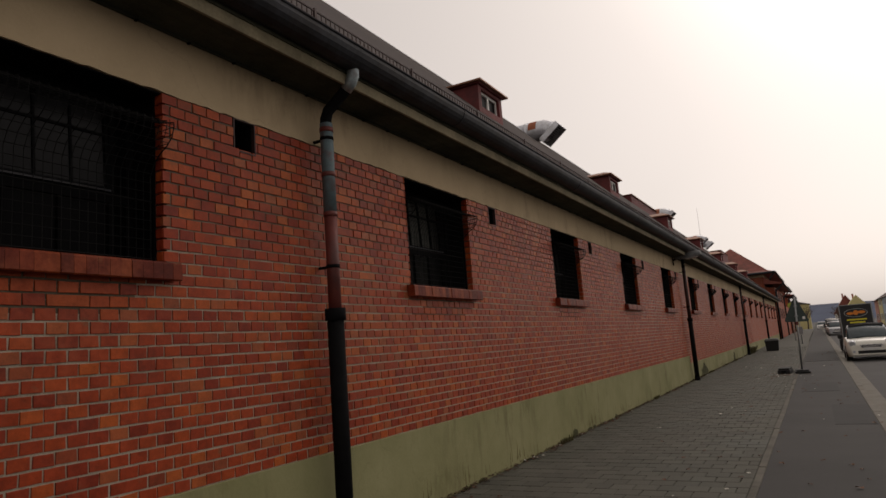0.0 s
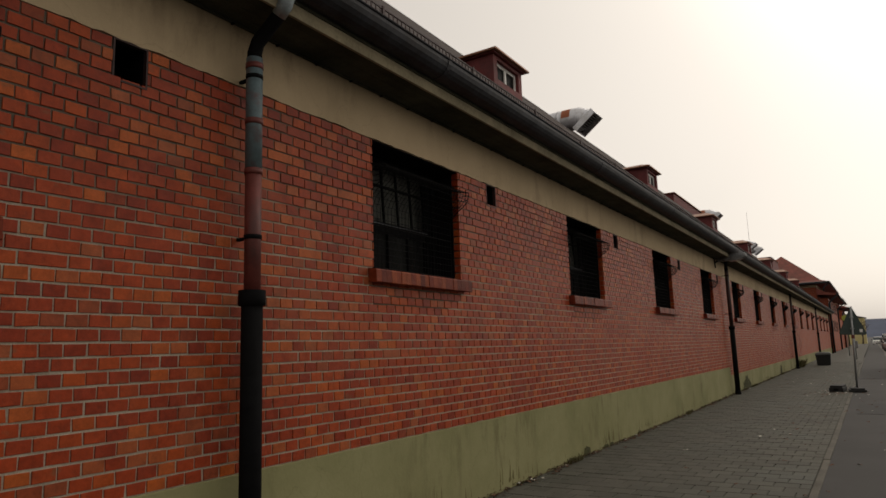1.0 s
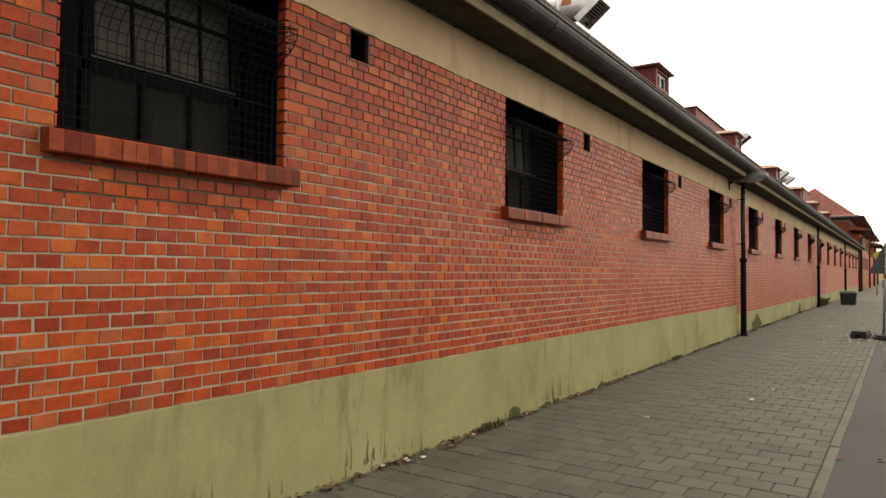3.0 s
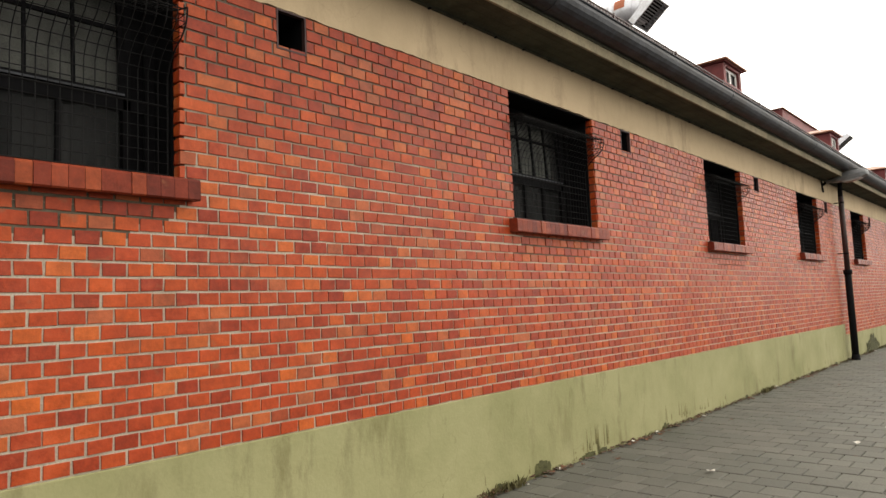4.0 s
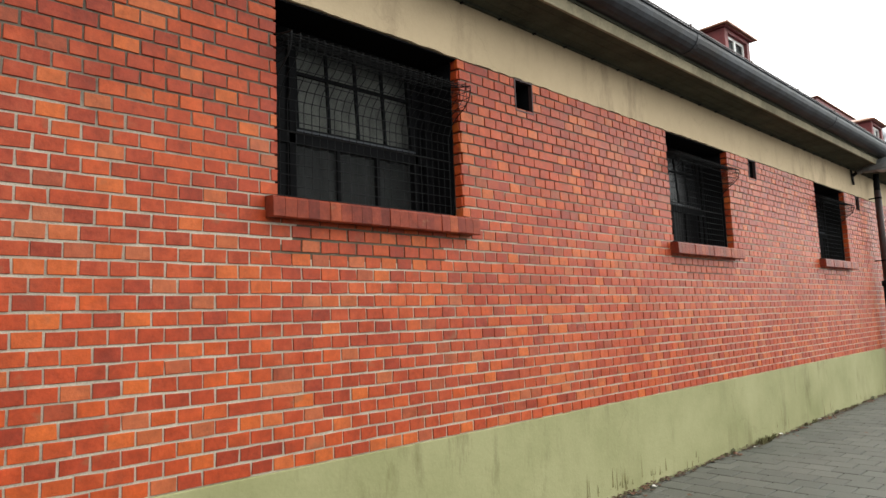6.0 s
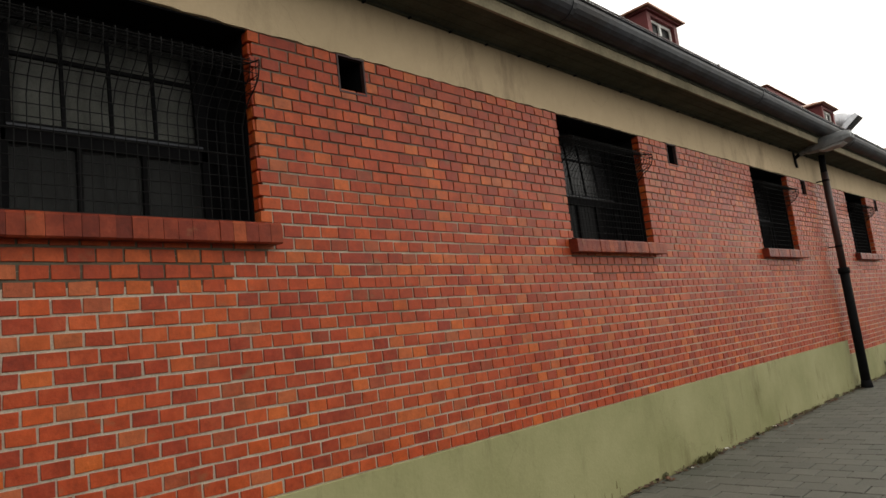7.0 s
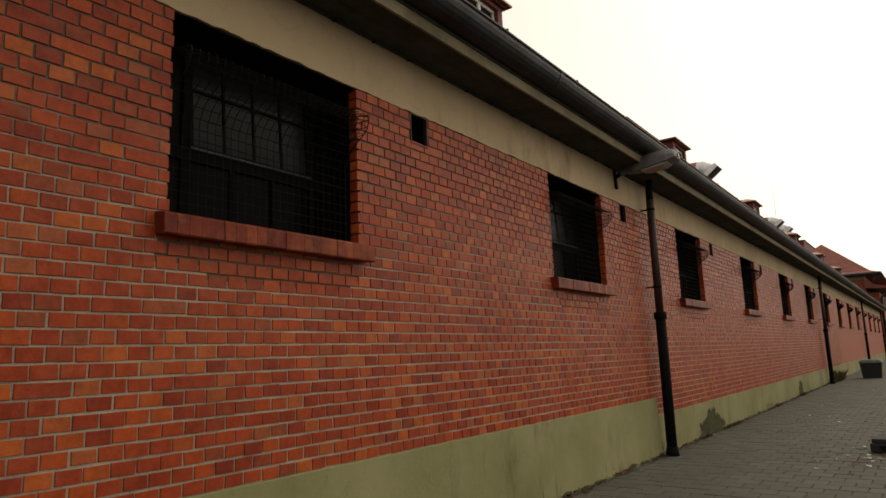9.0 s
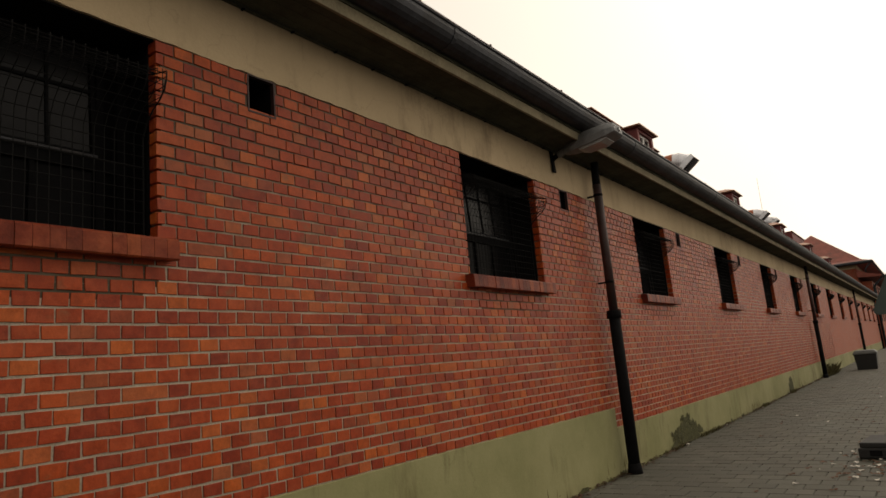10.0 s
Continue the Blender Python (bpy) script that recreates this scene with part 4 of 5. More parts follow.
# second post with a small box, and a round stop sign further on
po = thing("street_post", (-0.9, 55.0, 0), "grey steel street post with a litter box", "post")
bm = bmesh.new()
tube(bm, [(0, 0, 0), (0, 0, 2.5)], 0.035, 10)
part("post", bm, GALV, po)
part("litter_box", boxes([(-0.16, 0.16, -0.28, -0.05, 0.75, 1.25)], bevel=0.02), GREY_METAL, po)
part("plate", boxes([(-0.02, 0.28, -0.05, -0.035, 1.85, 2.15)]), WHITE, po)
st = thing("stop_post", (-1.6, 66.0, 0), "round yellow-green stop sign on a thin post", "road sign")
bm = bmesh.new()
tube(bm, [(0, 0, 0), (0, 0, 3.4)], 0.035, 8)
part("post", bm, GALV, st)
bm = bmesh.new()
tube(bm, [(0, -0.06, 3.1), (0, -0.03, 3.1)], 0.25, 24)
part("disc", bm, plain("yellow_green_sign", (0.36, 0.42, 0.06), 0.5), st)


# ---- parked vehicles ----
def paint(name, col):
    m, n, l, b = material(name, 0.28, 0.0, 0.5)
    v = place_node(n, l)
    l.new(ramp(n, l, grain(n, l, v, 4, 5), [(0.3, tuple(c * 0.9 for c in col)), (0.7, col)]), b.inputs["Base Color"])
    b.inputs["Coat Weight"].default_value = 0.6
    return m


TYRE = plain("tyre_rubber", (0.02, 0.02, 0.02), 0.85)
RIM = plain("alloy_rim", (0.4, 0.4, 0.42), 0.35, 0.8)
HEADLIGHT = plain("clear_headlight", (0.6, 0.62, 0.65), 0.12, 0.3)
CHROME = plain("chrome_trim", (0.6, 0.6, 0.6), 0.2, 0.95, 0.05)
PLATE = plain("pale_plate", (0.6, 0.6, 0.58), 0.5, 0, 0.05)


def car(x, y, length, width, height, col, label, bonnet, round_lights=False, roof_col=None, group="parked cars"):
    """A parked car whose front faces the viewer; the origin lies under the middle of its front end."""
    c = thing("car", (x, y, -0.095), label, "car", group)
    w, hb = width / 2, height * 0.60

    def ring(yy, z0, z1, k, taper=0.86):
        return [(-w * k * 0.94, yy, z0), (-w * k, yy, z0 + 0.22), (-w * k, yy, (z0 + z1) / 2 + 0.05), (-w * k * 0.93, yy, z1 - 0.03), (-w * k * taper, yy, z1),
                (0, yy, z1 + 0.03), (w * k * taper, yy, z1), (w * k * 0.93, yy, z1 - 0.03), (w * k, yy, (z0 + z1) / 2 + 0.05), (w * k, yy, z0 + 0.22), (w * k * 0.94, yy, z0)]
    bm = bmesh.new()
    loft(bm, [ring(0.0, 0.24, hb - 0.26, 0.80), ring(0.06, 0.19, hb - 0.15, 0.92), ring(0.3, 0.17, hb - 0.06, 0.985), ring(bonnet, 0.17, hb + 0.02, 1.0),
              ring(length * 0.7, 0.17, hb + 0.04, 1.0), ring(length - 0.3, 0.2, hb + 0.02, 0.985), ring(length, 0.3, hb - 0.12, 0.86)])
    body = part("body", bm, col, c)

    def cab(yy, z, k):
        return [(-w * k, yy, hb), (-w * k * 0.97, yy, hb + (z - hb) * 0.6), (-w * k * 0.86, yy, z), (0, yy, z + 0.03), (w * k * 0.86, yy, z), (w * k * 0.97, yy, hb + (z - hb) * 0.6), (w * k, yy, hb)]
    bm = bmesh.new()
    loft(bm, [cab(bonnet - 0.15, hb + 0.03, 0.86), cab(bonnet + 0.45, height - 0.08, 0.86), cab(bonnet + 0.75, height - 0.03, 0.86), cab(length - 0.75, height - 0.05, 0.86), cab(length - 0.25, hb + 0.15, 0.84)])
    part("glasshouse", bm, CAR_GLASS, c, "dark car glazing")
    bm = bmesh.new()
    loft(bm, [[(-w * 0.73, yy, z), (0, yy, z + 0.045), (w * 0.73, yy, z), (w * 0.70, yy, z - 0.03), (-w * 0.70, yy, z - 0.03)] for yy, z in
              ((bonnet + 0.42, height - 0.075), (bonnet + 0.75, height - 0.008), (length - 0.75, height - 0.03), (length - 0.5, height - 0.13))])
    part("roof", bm, roof_col or col, c)
    for s in (-1, 1):
        part("pillar", boxes([(min(s * w * 0.80, s * w * 0.86), max(s * w * 0.80, s * w * 0.86), bonnet + 1.35, bonnet + 1.45, hb, height - 0.07)]), TYRE, c)
        mirror = part("mirror", boxes([(min(s * (w + 0.02), s * (w + 0.20)), max(s * (w + 0.02), s * (w + 0.20)), bonnet + 0.25, bonnet + 0.38, hb + 0.02, hb + 0.17)], bevel=0.03), TYRE, c)
        bm = bmesh.new()
        if round_lights:
            tube(bm, [(s * w * 0.72, 0.0, hb - 0.20), (s * w * 0.72, 0.16, hb - 0.15)], 0.10, 18, 0.13)
        else:
            box(bm, min(s * w * 0.5, s * w * 0.86), max(s * w * 0.5, s * w * 0.86), 0.0, 0.14, hb - 0.27, hb - 0.13, bevel=0.02)
        part("headlight", bm, HEADLIGHT, c, "clear headlight")
        bm = bmesh.new()
        tube(bm, [(s * w * 0.70, -0.01, 0.36), (s * w * 0.70, 0.08, 0.36)], 0.05, 12)
        part("fog_light", bm, HEADLIGHT, c)
        for yy in (0.72, length - 0.75):
            bm = bmesh.new()
            tube(bm, [(s * (w - 0.19), yy, 0.30), (s * (w + 0.008), yy, 0.30)], 0.30, 22)
            wheel = part("wheel", bm, TYRE, c)
            bm = bmesh.new()
            tube(bm, [(s * (w + 0.002), yy, 0.30), (s * (w + 0.016), yy, 0.30)], 0.20, 18)
            part("rim", bm, RIM, wheel)
    bm = bmesh.new()
    loft(bm, [[(-w * 0.46, yy, hb - 0.27), (-w * 0.36, yy, hb - 0.36), (w * 0.36, yy, hb - 0.36), (w * 0.46, yy, hb - 0.27), (w * 0.40, yy, hb - 0.22), (-w * 0.40, yy, hb - 0.22)] for yy in (-0.012, 0.1)], smooth=False)
    part("grille", bm, CHROME, c, "chrome grille bars")
    for k in range(3):
        part("grille_slot", boxes([(-w * 0.38, w * 0.38, -0.02, 0.0, hb - 0.345 + 0.035 * k, hb - 0.325 + 0.035 * k)]), TYRE, c)
    part("lower_intake", boxes([(-w * 0.55, w * 0.55, -0.005, 0.1, 0.27, 0.40)], bevel=0.02), TYRE, c)
    part("number_plate", boxes([(-0.26, 0.26, -0.022, -0.006, 0.40, 0.51)]), PLATE, c, "pale number plate with its writing as bars")
    part("wiper", boxes([(-w * 0.5, w * 0.3, bonnet - 0.16, bonnet - 0.14, hb + 0.05, hb + 0.065)]), TYRE, c)
    return c


car(1.91, 30.2, 3.7, 1.68, 1.41, paint("cream_white_paint", (0.74, 0.72, 0.64)), "small cream-white dark-roofed hatchback with round headlights parked at the kerb", 1.05, True, TYRE)
silver = paint("silver_paint", (0.42, 0.43, 0.45))
car(2.0, 82, 4.3, 1.75, 1.48, silver, "silver saloon car parked at the kerb", 1.2)
car(1.95, 88.5, 4.2, 1.75, 1.5, paint("pale_grey_paint", (0.5, 0.5, 0.5)), "pale grey car parked in the row", 1.15)
car(2.0, 95, 4.4, 1.78, 1.75, WHITE, "white van-like car parked in the row", 0.9)
car(1.95, 102, 4.2, 1.75, 1.5, paint("dark_blue_paint", (0.05, 0.06, 0.10)), "dark blue car parked in the row", 1.15)
car(2.0, 109, 4.3, 1.75, 1.9, WHITE, "white van parked in the row", 0.8)
car(1.0, 150, 4.3, 1.75, 1.5, WHITE, "white car crossing at the far end of the street", 1.15)

# advertising trailer
BOARD = plain("black_board", (0.014, 0.014, 0.015), 0.45, 0, 0.2, 4, 40)
ORANGE = plain("orange_print", (0.72, 0.23, 0.03), 0.5, 0, 0.1)
YELLOW = plain("yellow_print", (0.70, 0.62, 0.04), 0.5, 0, 0.1)
tr = thing("advert_trailer", (1.93, 38.0, -0.2), "black advertising trailer with an orange oval emblem", "trailer")
part("box", boxes([(-0.68, 0.68, 0, 2.6, 0.62, 2.42)], bevel=0.02), BOARD, tr)
part("edge_trim", boxes([(-0.70, -0.66, -0.012, 0.03, 0.60, 2.44), (0.66, 0.70, -0.012, 0.03, 0.60, 2.44), (-0.66, 0.66, -0.012, 0.03, 2.405, 2.44)]), GALV, tr)
bm = bmesh.new()
ring_o = [(0.50 * math.cos(a), 2.02 + 0.21 * math.sin(a)) for a in np.linspace(0, 2 * math.pi, 33)[:-1]]
prism(bm, ring_o, -0.012, -0.006)
emb = part("emblem", bm, GALV, tr, "pale oval emblem rim")
bm = bmesh.new()
prism(bm, [(p[0] * 0.93, 2.02 + (p[1] - 2.02) * 0.88) for p in ring_o], -0.018, -0.0125)
part("emblem_field", bm, BOARD, emb)
for cx, cz, rw, rh in ((-0.24, 2.0, 0.15, 0.07), (0.0, 2.03, 0.11, 0.12), (0.24, 2.04, 0.17, 0.07)):
    bm = bmesh.new()
    prism(bm, [(cx + rw * math.cos(a), cz + rh * math.sin(a)) for a in np.linspace(0, 2 * math.pi, 13)[:-1]], -0.024, -0.0185)
    part("emblem_shape", bm, ORANGE, emb, "orange emblem shape")
for z, x0, x1 in ((1.66, -0.42, 0.42), (1.52, -0.30, 0.34)):
    part("text_bar", boxes([(x0, x1, -0.008, -0.003, z, z + 0.07)]), YELLOW, tr, "yellow bar of lettering")
for s in (-1, 1):
    for yy in (0.5, 1.9):
        bm = bmesh.new()
        tube(bm, [(s * 0.62, yy, 0.48), (s * 0.82, yy, 0.48)], 0.30, 20)
        part("wheel", bm, TYRE, tr)
part("chassis", boxes([(-0.6, 0.6, 0.1, 2.5, 0.4, 0.6)]), IRON, tr)


# ---- across the street and far off ----
def house(x, y, w, d, h, ridge, wall_mat, roof_mat, label):
    o = thing("house", (x, y, -0.12), label, "house", "houses across the street")
    part("wall", boxes([(0, d, 0, w, 0, h)]), wall_mat, o)
    bm = bmesh.new()
    a = [bm.verts.new(p) for p in ((-0.4, -0.3, h - 0.1), (d + 0.4, -0.3, h - 0.1), (d / 2, -0.3, ridge))]
    b = [bm.verts.new(p) for p in ((-0.4, w + 0.3, h - 0.1), (d + 0.4, w + 0.3, h - 0.1), (d / 2, w + 0.3, ridge))]
    bm.faces.new(a[::-1])
    bm.faces.new(b)
    for i in range(3):
        bm.faces.new((a[i], a[(i + 1) % 3], b[(i + 1) % 3], b[i]))
    bmesh.ops.recalc_face_normals(bm, faces=bm.faces)
    part("roof", bm, roof_mat, o)
    for i in range(int(w // 2.4)):
        for z in (1.0, 3.8):
            if z + 1.3 < h:
                win = part("window", boxes([(-0.04, 0.02, 0.7 + 2.4 * i, 1.8 + 2.4 * i, z, z + 1.3)]), WHITE, o)
                part("pane", boxes([(-0.046, -0.041, 0.78 + 2.4 * i, 1.72 + 2.4 * i, z + 0.08, z + 1.22)]), GLASS, win)
    part("chimney", boxes([(d / 2 - 0.9, d / 2 - 0.4, w * 0.6, w * 0.6 + 0.6, ridge - 1.2, ridge + 0.7)]), BRICK_FAR, o)
    return o


PALE_WALL = plain("pale_house_plaster", (0.55, 0.53, 0.50), 0.9, 0, 0.1, 0.7, 20)
BLUE_WALL = plain("pale_blue_plaster", (0.36, 0.45, 0.53), 0.9, 0, 0.1, 0.7, 20)
CREAM_WALL = plain("yellow_house_plaster", (0.58, 0.50, 0.24), 0.9, 0, 0.1, 0.7, 20)
GREY_ROOF = plain("grey_house_roof", (0.10, 0.085, 0.08), 0.85, 0, 0.25, 1.0, 15)
BROWN_ROOF = plain("brown_house_roof", (0.10, 0.052, 0.042), 0.85, 0, 0.3, 1.0, 15)
PINK_WALL = plain("dull_pink_plaster", (0.46, 0.22, 0.17), 0.9, 0, 0.1, 0.7, 20)
house(11.5, 132, 9, 9, 5.2, 8.4, PALE_WALL, GREY_ROOF, "pale house with a grey-brown gabled roof")
house(11.5, 142, 8.5, 9, 5.2, 8.4, BLUE_WALL, BROWN_ROOF, "pale blue house with a brown gabled roof")
house(11.5, 151.5, 8.5, 9, 5.2, 8.2, CREAM_WALL, GREY_ROOF, "yellow house with a grey gabled roof")
house(11.5, 161, 8.5, 9, 5.0, 8.0, PINK_WALL, BROWN_ROOF, "dull pink house with a brown gabled roof")
house(9.5, 262, 10, 6.5, 5.2, 9.5, CREAM_WALL, CREAM_WALL, "yellow gabled house further down the street")
house(6.5, 285, 10, 8, 4.0, 10.6, PALE_WALL, TILE, "house with a steep red roof at the end of the street")
house(-8.5, 175, 12, 7.6, 5.9, 6.9, CREAM_WALL, GREY_ROOF, "yellow building beyond the brick range")


def bare_tree(x, y, height, seed):
    """A leafless roadside tree: trunk, limbs and a haze of fine twigs."""
    random.seed(seed)
    t = thing("tree", (x, y, -0.12), "bare brown winter tree beside the street", "tree", "roadside trees")
    bm = bmesh.new()
    tube(bm, [(0, 0, 0), (0.1, 0.05, height * 0.25), (0.05, 0.0, height * 0.5)], height * 0.03, 8, height * 0.018)
    tips = []
    for i in range(11):
        a, z = random.uniform(0, 6.28), height * random.uniform(0.25, 0.5)
        r = height * random.uniform(0.18, 0.34)
        tip = Vector((r * math.cos(a), r * math.sin(a), z + height * random.uniform(0.2, 0.5)))
        mid = Vector((tip.x * 0.45, tip.y * 0.45, z + (tip.z - z) * 0.6))
        tube(bm, [(0.05, 0, z), mid, tip], height * 0.012, 5, height * 0.004)
        tips += [(mid, tip)]
    part("trunk", bm, plain_bark, t)
    bm = bmesh.new()
    for mid, tip in tips:
        for k in range(34):
            s = mid.lerp(tip, random.random())
            e = s + Vector((random.uniform(-1, 1), random.uniform(-1, 1), random.uniform(-0.3, 1.0))) * height * 0.11
            tube(bm, [s, s.lerp(e, 0.5) + Vector((0, 0, 0.06)), e], height * 0.0022, 3, height * 0.0012, caps=False)
    tagged(part("crown", bm, plain_bark, t), kind="stuff")


plain_bark = plain("brown_bark", (0.10, 0.072, 0.055), 0.95, 0, 0.35, 6, 40)
for i, (x, y, h) in enumerate(((6.2, 150, 4.4), (6.6, 160, 5), (6.0, 170, 4.6), (6.4, 182, 5.4), (5.2, 196, 5.5), (-1.6, 168, 5.5), (-2.5, 182, 6.5))):
    bare_tree(x, y, h, 50 + i)

bm = bmesh.new()
random.seed(9)
xs = np.linspace(-1600, 1900, 90)
tops = [36 + 16 * math.exp(-((x + 60) / 420) ** 2) + 6 * noise.noise(Vector((x * 0.004, 3, 0))) + 2 * noise.noise(Vector((x * 0.02, 7, 0))) for x in xs]
lo = [bm.verts.new((x, 1900, -5)) for x in xs]
hi = [bm.verts.new((x, 2300, z)) for x, z in zip(xs, tops)]
bk = [bm.verts.new((x, 3300, -5)) for x in xs]
for i in range(len(xs) - 1):
    bm.faces.new((lo[i], lo[i + 1], hi[i + 1], hi[i]))
    bm.faces.new((hi[i], hi[i + 1], bk[i + 1], bk[i]))
structure("backdrop", bm, HILL, "hazy blue wooded hill on the horizon", "hill")

# ---- growth and litter at the foot of the wall ----
def clump(bm, x, y, z, n, size, flat=0.4):
    for k in range(n):
        a, s = random.uniform(0, 6.28), size * random.uniform(0.4, 1.0)
        q = Vector((x + random.uniform(-1, 1) * size * flat, y + random.uniform(-1, 1) * size, z))
        d = Vector((math.cos(a) * 0.5 + 0.2, math.sin(a) * 0.5, random.uniform(0.4, 1.0))) * s
        side = Vector((-math.sin(a), math.cos(a), 0.2)) * s * 0.14
        v = [bm.verts.new(p) for p in (q - side * 0.5, q + side * 0.5, q + d * 0.6 + side, q + d)]
        bm.faces.new(v)


random.seed(31)
bm = bmesh.new()
for i in range(240):
    y = random.uniform(2, 48)
    if noise.noise(Vector((y * 0.9, 0, 0))) + random.uniform(-0.2, 0.2) > 0.02:
        clump(bm, XW + 0.045, y, 0.0, random.randint(5, 14), random.uniform(0.025, 0.075))
for y, k in ((9.65, 0.10), (16.4, 0.10), (24.0, 0.06), (25.6, 0.09), (26.3, 0.08), (41.2, 0.35), (42.1, 0.5), (42.9, 0.45), (34.2, 0.12), (30.4, 0.09)):
    for j in range(8):
        clump(bm, XW + 0.06, y + random.uniform(-0.3, 0.3), 0, 14, k)
tagged(link_mesh("weeds", bm, WEED), "dry weeds and moss along the foot of the plinth", "weeds", "", "stuff")

bm = bmesh.new()
spots = [(24.72, 0.95, 0.42), (10.35, 0.16, 0.10), (34.3, 0.5, 0.40)]
for i in range(22):
    spots.append((random.uniform(3, 44), random.uniform(0.04, 0.16), random.uniform(0.01, 0.04)))
for yc, half, top in spots:
    for i in range(int(60 + 1500 * min(1, half * top / 0.2))):
        u, v = random.uniform(-1, 1), random.random()
        edge = (1 - v) ** 0.5 * (0.75 + 0.5 * noise.noise(Vector((u * 3 + yc, v * 4, yc)))) + random.uniform(-0.25, 0.12)
        if abs(u) > edge or random.random() < v * 0.5:
            continue
        y, z, s = yc + u * half, v * top + 0.004, random.uniform(0.015, 0.04)
        x = XW + 0.012 + random.uniform(0, 0.006)
        p = [bm.verts.new((x + (0.006 if k % 2 else 0.002), y + s * math.cos(k * 1.05), z + s * math.sin(k * 1.05))) for k in range(6)]
        bm.faces.new(p)
tagged(link_mesh("moss_patch", bm, MOSS), "dark green moss growing up the plinth from the ground", "moss", "", "stuff")

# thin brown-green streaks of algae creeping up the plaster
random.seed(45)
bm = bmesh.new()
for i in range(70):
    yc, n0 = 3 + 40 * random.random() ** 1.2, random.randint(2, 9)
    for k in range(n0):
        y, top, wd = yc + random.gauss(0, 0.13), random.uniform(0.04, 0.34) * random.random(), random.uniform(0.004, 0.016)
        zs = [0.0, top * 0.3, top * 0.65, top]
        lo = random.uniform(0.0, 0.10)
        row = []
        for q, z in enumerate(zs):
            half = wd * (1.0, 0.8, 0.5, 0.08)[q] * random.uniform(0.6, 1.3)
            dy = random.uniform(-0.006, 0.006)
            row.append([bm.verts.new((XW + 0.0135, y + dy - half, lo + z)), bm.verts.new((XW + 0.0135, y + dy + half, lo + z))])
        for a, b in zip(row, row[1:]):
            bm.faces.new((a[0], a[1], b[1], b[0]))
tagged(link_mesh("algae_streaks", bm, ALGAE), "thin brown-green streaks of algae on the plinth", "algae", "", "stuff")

leaf_meshes = []
for k in range(4):
    random.seed(60 + k)
    bm = bmesh.new()
    n = 9
    c = bm.verts.new((0, 0, 0.012))
    rim = [bm.verts.new((0.035 * math.cos(6.283 * i / n) * random.uniform(0.6, 1.15), 0.026 * math.sin(6.283 * i / n) * random.uniform(0.6, 1.2), random.uniform(0.002, 0.022))) for i in range(n)]
    for i in range(n):
        bm.faces.new((c, rim[i], rim[(i + 1) % n]))
    me = bpy.data.meshes.new("fallen_leaf")
    bm.to_mesh(me)
    bm.free()
    me.materials.append(LITTER if k == 3 else LEAF)
    leaf_meshes.append(me)
random.seed(77)
for i in range(430):
    y = 4.5 + 36 * random.random() ** 1.3
    x = random.choice((random.uniform(-3.3, -0.5), random.uniform(-1.6, -0.3), random.uniform(-0.5, 0.9), XW + random.uniform(0.03, 0.12)))
    if i > 330:
        x, y = random.gauss(-0.9, 0.3), random.gauss(22.7, 0.55)
    if 250 < i <= 330:
        x, y = XW + 0.03 + abs(random.gauss(0, 0.07)), random.choice((8.3, 9.2, 10.55, 11.9, 12.3, 13.6, 17.2, 18.4, 20.6)) + random.gauss(0, 0.16)
    k = 3 if random.random() < 0.16 else random.randrange(3)
    lf = new("litter_scrap" if k == 3 else "fallen_leaf", leaf_meshes[k])
    s = random.uniform(0.5, 1.3)
    lf.matrix_world = Matrix.LocRotScale((x, y, 0.003), Euler((0, 0, random.uniform(0, 6.28))), (s, s, s))
    tagged(lf, "pale scrap of litter on the ground" if k == 3 else "curled brown fallen leaf on the ground", "litter" if k == 3 else "leaf", "litter on the pavement")

# dark crumbs of leaf and soil swept against the wall
random.seed(83)
bm = bmesh.new()
for i in range(3000):
    y = 2.5 + 42 * random.random() ** 1.2
    if noise.noise(Vector((y * 0.7, 5, 0))) < random.uniform(-0.9, 0.25):
        continue
    x, s, a = XW + 0.012 + abs(random.gauss(0, 0.05)), random.uniform(0.008, 0.028), random.uniform(0, 6.28)
    z = 0.004 + max(0, 0.03 - (x - XW) * 0.4) * random.random()
    bm.faces.new([bm.verts.new((x + s * math.cos(a + k * 1.26), y + s * math.sin(a + k * 1.26), z + random.uniform(0, 0.012))) for k in range(5)])
tagged(link_mesh("leaf_crumbs", bm, LEAF_DARK), "dark rotted leaf crumbs swept against the foot of the wall", "leaf litter", "", "stuff")

# ---- paving blocks ----
random.seed(12)
PX, PY = 0.243, 0.236
near, rest = [], []
for r in range(int(47 / PY)):
    y = 2.966 + PY * r
    x = -3.47 if r % 2 else -3.588
    while x < -0.56:
        a, b = max(x, -3.40) + 0.004, min(x + PX, -0.557) - 0.004
        if b - a > 0.03:
            row = (a, b, y + 0.003, y + PY - 0.003, random.uniform(-0.003, 0.003))
            (near if 7.6 < y < 12.2 and b - a > 0.234 else rest).append(row)
        x += PX
ob = new("paving_blocks", pieces_mesh("paving_blocks", rest, PAVER, "z", 0.05, 0.006))
ob.parent = pav
tagged(ob, kind="stuff")
unit = pieces_mesh("paving_block", [(-PX / 2 + 0.004, PX / 2 - 0.004, -PY / 2 + 0.003, PY / 2 - 0.003, 0.0)], PAVER, "z", 0.05, 0.006)
for a, b, c, d, z in near:
    ob = new("paving_block", unit)
    ob.parent, ob.location = pav, ((a + b) / 2, (c + d) / 2, z)

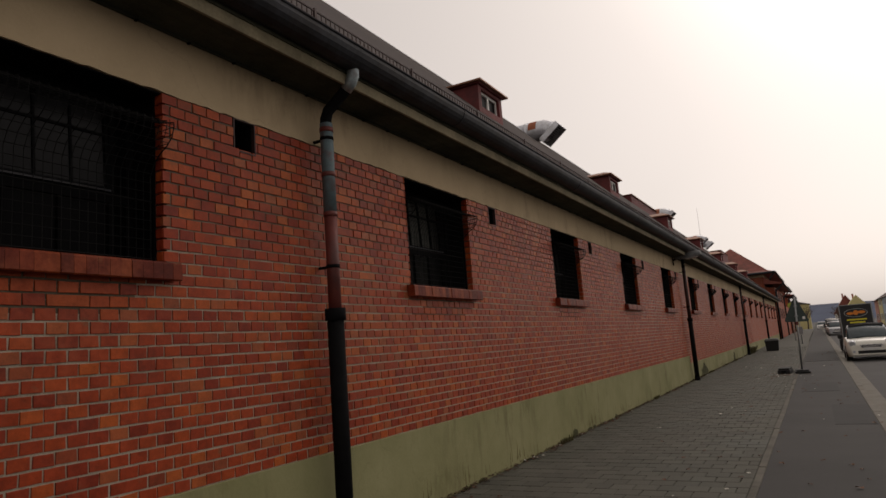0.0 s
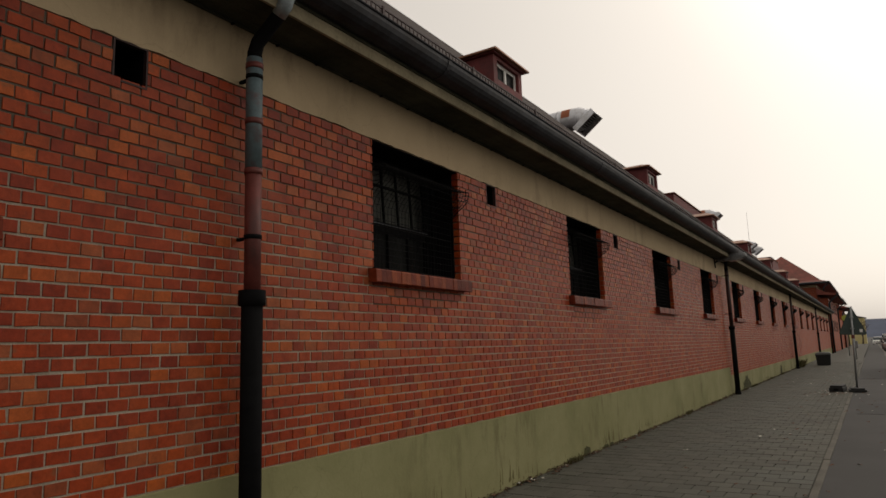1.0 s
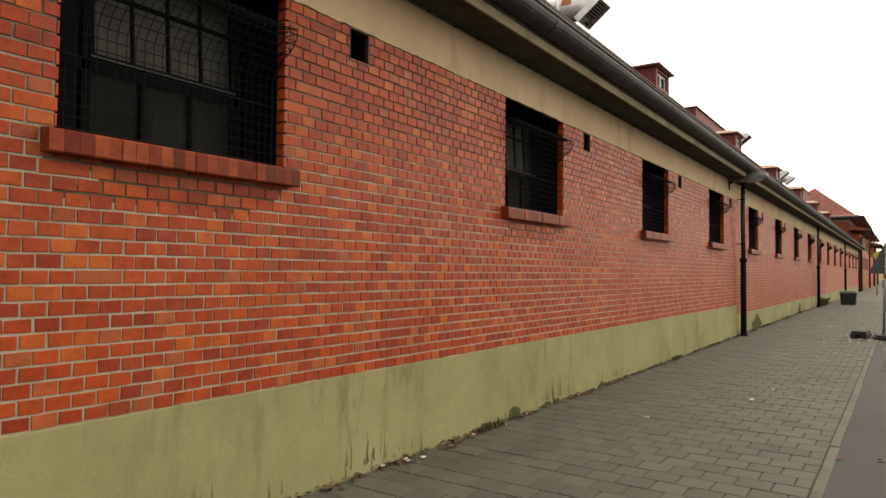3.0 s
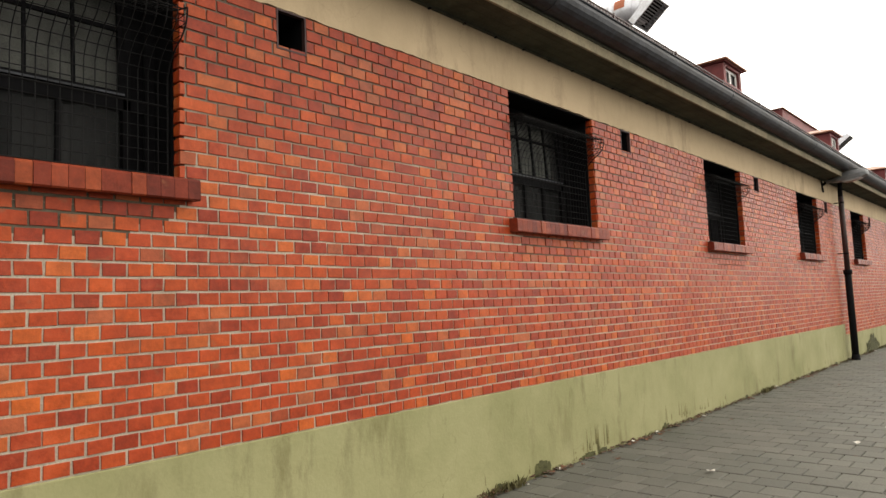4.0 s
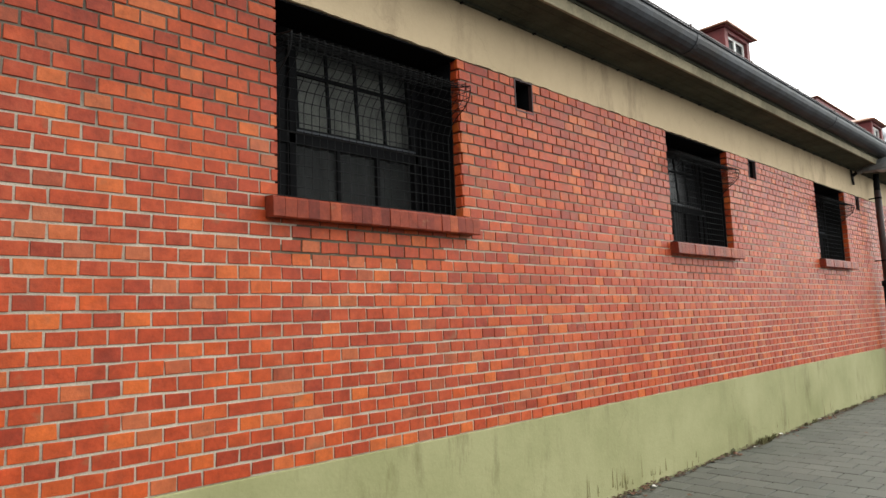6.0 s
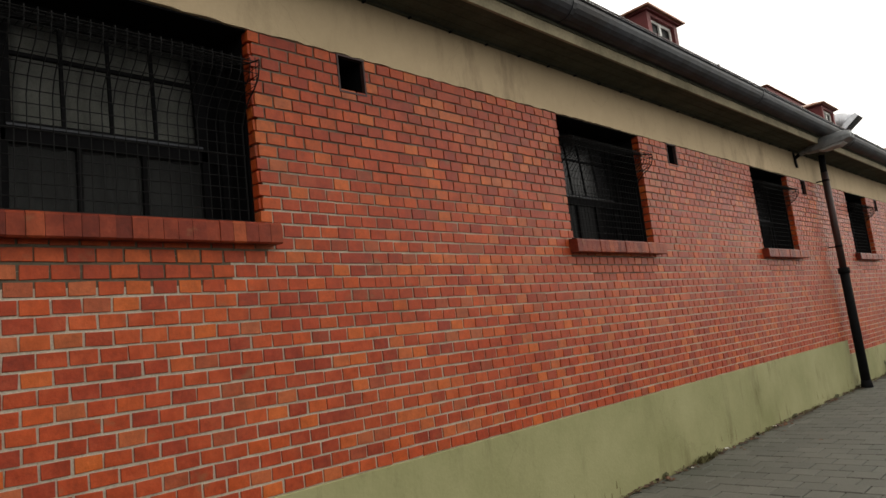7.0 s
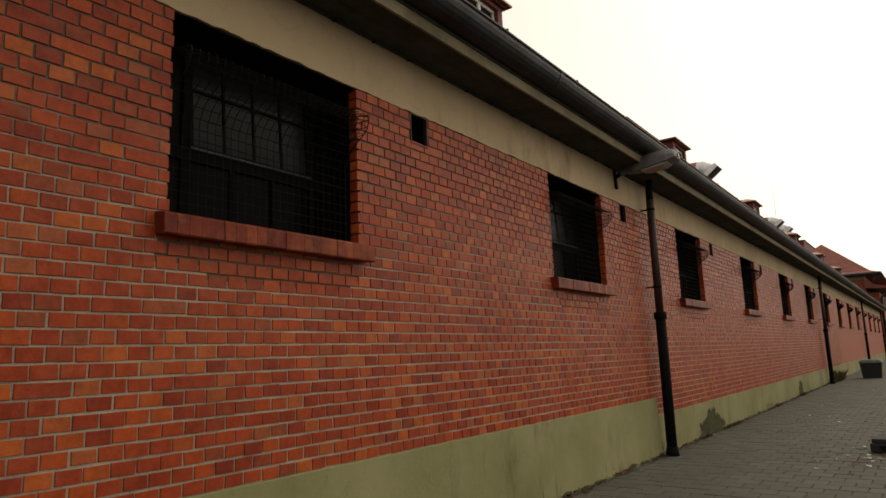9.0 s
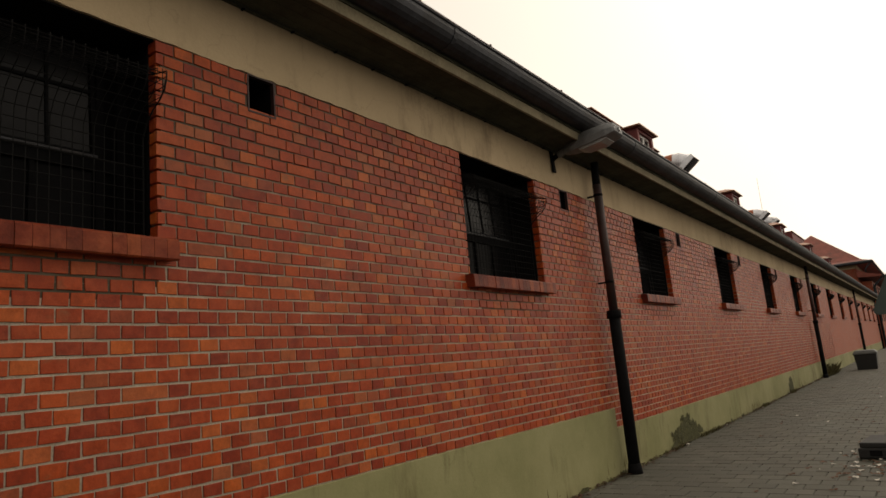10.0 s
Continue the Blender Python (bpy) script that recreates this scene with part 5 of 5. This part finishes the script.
# darker pointing in the three courses under the sills
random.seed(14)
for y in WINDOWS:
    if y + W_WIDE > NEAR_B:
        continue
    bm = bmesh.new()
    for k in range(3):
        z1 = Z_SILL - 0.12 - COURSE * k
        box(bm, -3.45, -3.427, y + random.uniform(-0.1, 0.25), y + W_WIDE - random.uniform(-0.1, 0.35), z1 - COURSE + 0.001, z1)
    part("dark_pointing", bm, DARK_POINTING, wall, "dark mortar joints under a sill")

# ---- bricks ----
random.seed(3)
near, rest, jamb = [], [], []
for k in range(-3, N_COURSE):
    z0 = Z_PLINTH + COURSE * k + 0.0065
    z1 = z0 + COURSE - 0.013
    zm = (z0 + z1) / 2
    cuts = []
    for y in WINDOWS:
        if zm > Z_SILL - 0.12:
            over = 0.078 if zm < Z_SILL - 0.0 else 0.0
            cuts.append((y - over, y + W_WIDE + over))
        if zm > VENT_Z:
            cuts.append((y + VENT_OFF, y + VENT_OFF + VENT_W))
    y = (WALL_A if k >= 0 else STEP + 0.03) - (HEADER / 2 if k % 2 else 0)
    while y < NEAR_B:
        # mostly headers, here and there a stretcher
        wide = HEADER * (2 if random.random() < (0.06 if zm > 2.0 else 0.02) else 1)
        a, b = y + 0.0055 + random.uniform(-0.002, 0.002), y + wide - 0.0055 + random.uniform(-0.0015, 0.0015)
        spans = [(a, b)]
        for c0, c1 in cuts:
            spans = [s for p, q in spans for s in ((p, min(q, c0)), (max(p, c1), q)) if s[1] - s[0] > 0.0]
        for p, q in spans:
            if q - p > 0.007:
                row = (p, q, z0 + random.uniform(-0.001, 0.001), z1 + random.uniform(-0.001, 0.001), XW + random.uniform(-0.0015, 0.0025))
                whole = 0.11 < q - p < 0.13
                (near if whole and 13.05 < p and q < 14.2 else rest).append(row)
        y += wide
    if zm > Z_SILL:
        for y in WINDOWS[1:]:
            for side, s in ((y + W_WIDE, -1), (y, 1)):
                for u0, u1 in (((XW - 0.075, XW - 0.012),)):
                    jamb.append((u0, u1, z0, z1, side, s))
ob = new("brickwork", pieces_mesh("brickwork", rest, BRICKS, "x", 0.03, 0.0017, 0.0014))
ob.parent = wall
tagged(ob, kind="stuff")
ob = new("reveal_brickwork", pieces_mesh("reveal_brickwork", [(a, b, c, d, -y) for a, b, c, d, y, s in jamb if s < 0], BRICKS, "-y", 0.03, 0.0035, 0.0018))
ob.parent = wall
tagged(ob, kind="stuff")
units = [pieces_mesh("brick", [(-HEADER / 2 + 0.0055, HEADER / 2 - 0.0055, -COURSE / 2 + 0.006, COURSE / 2 - 0.006, 0.0)], BRICK, "x", 0.03, 0.0017, 0.0014, 40 + i)
         for i in range(12)]
for a, b, c, d, f in near:
    ob = new("brick", random.choice(units))
    ob.parent, ob.location = wall, (f, (a + b) / 2, (c + d) / 2)
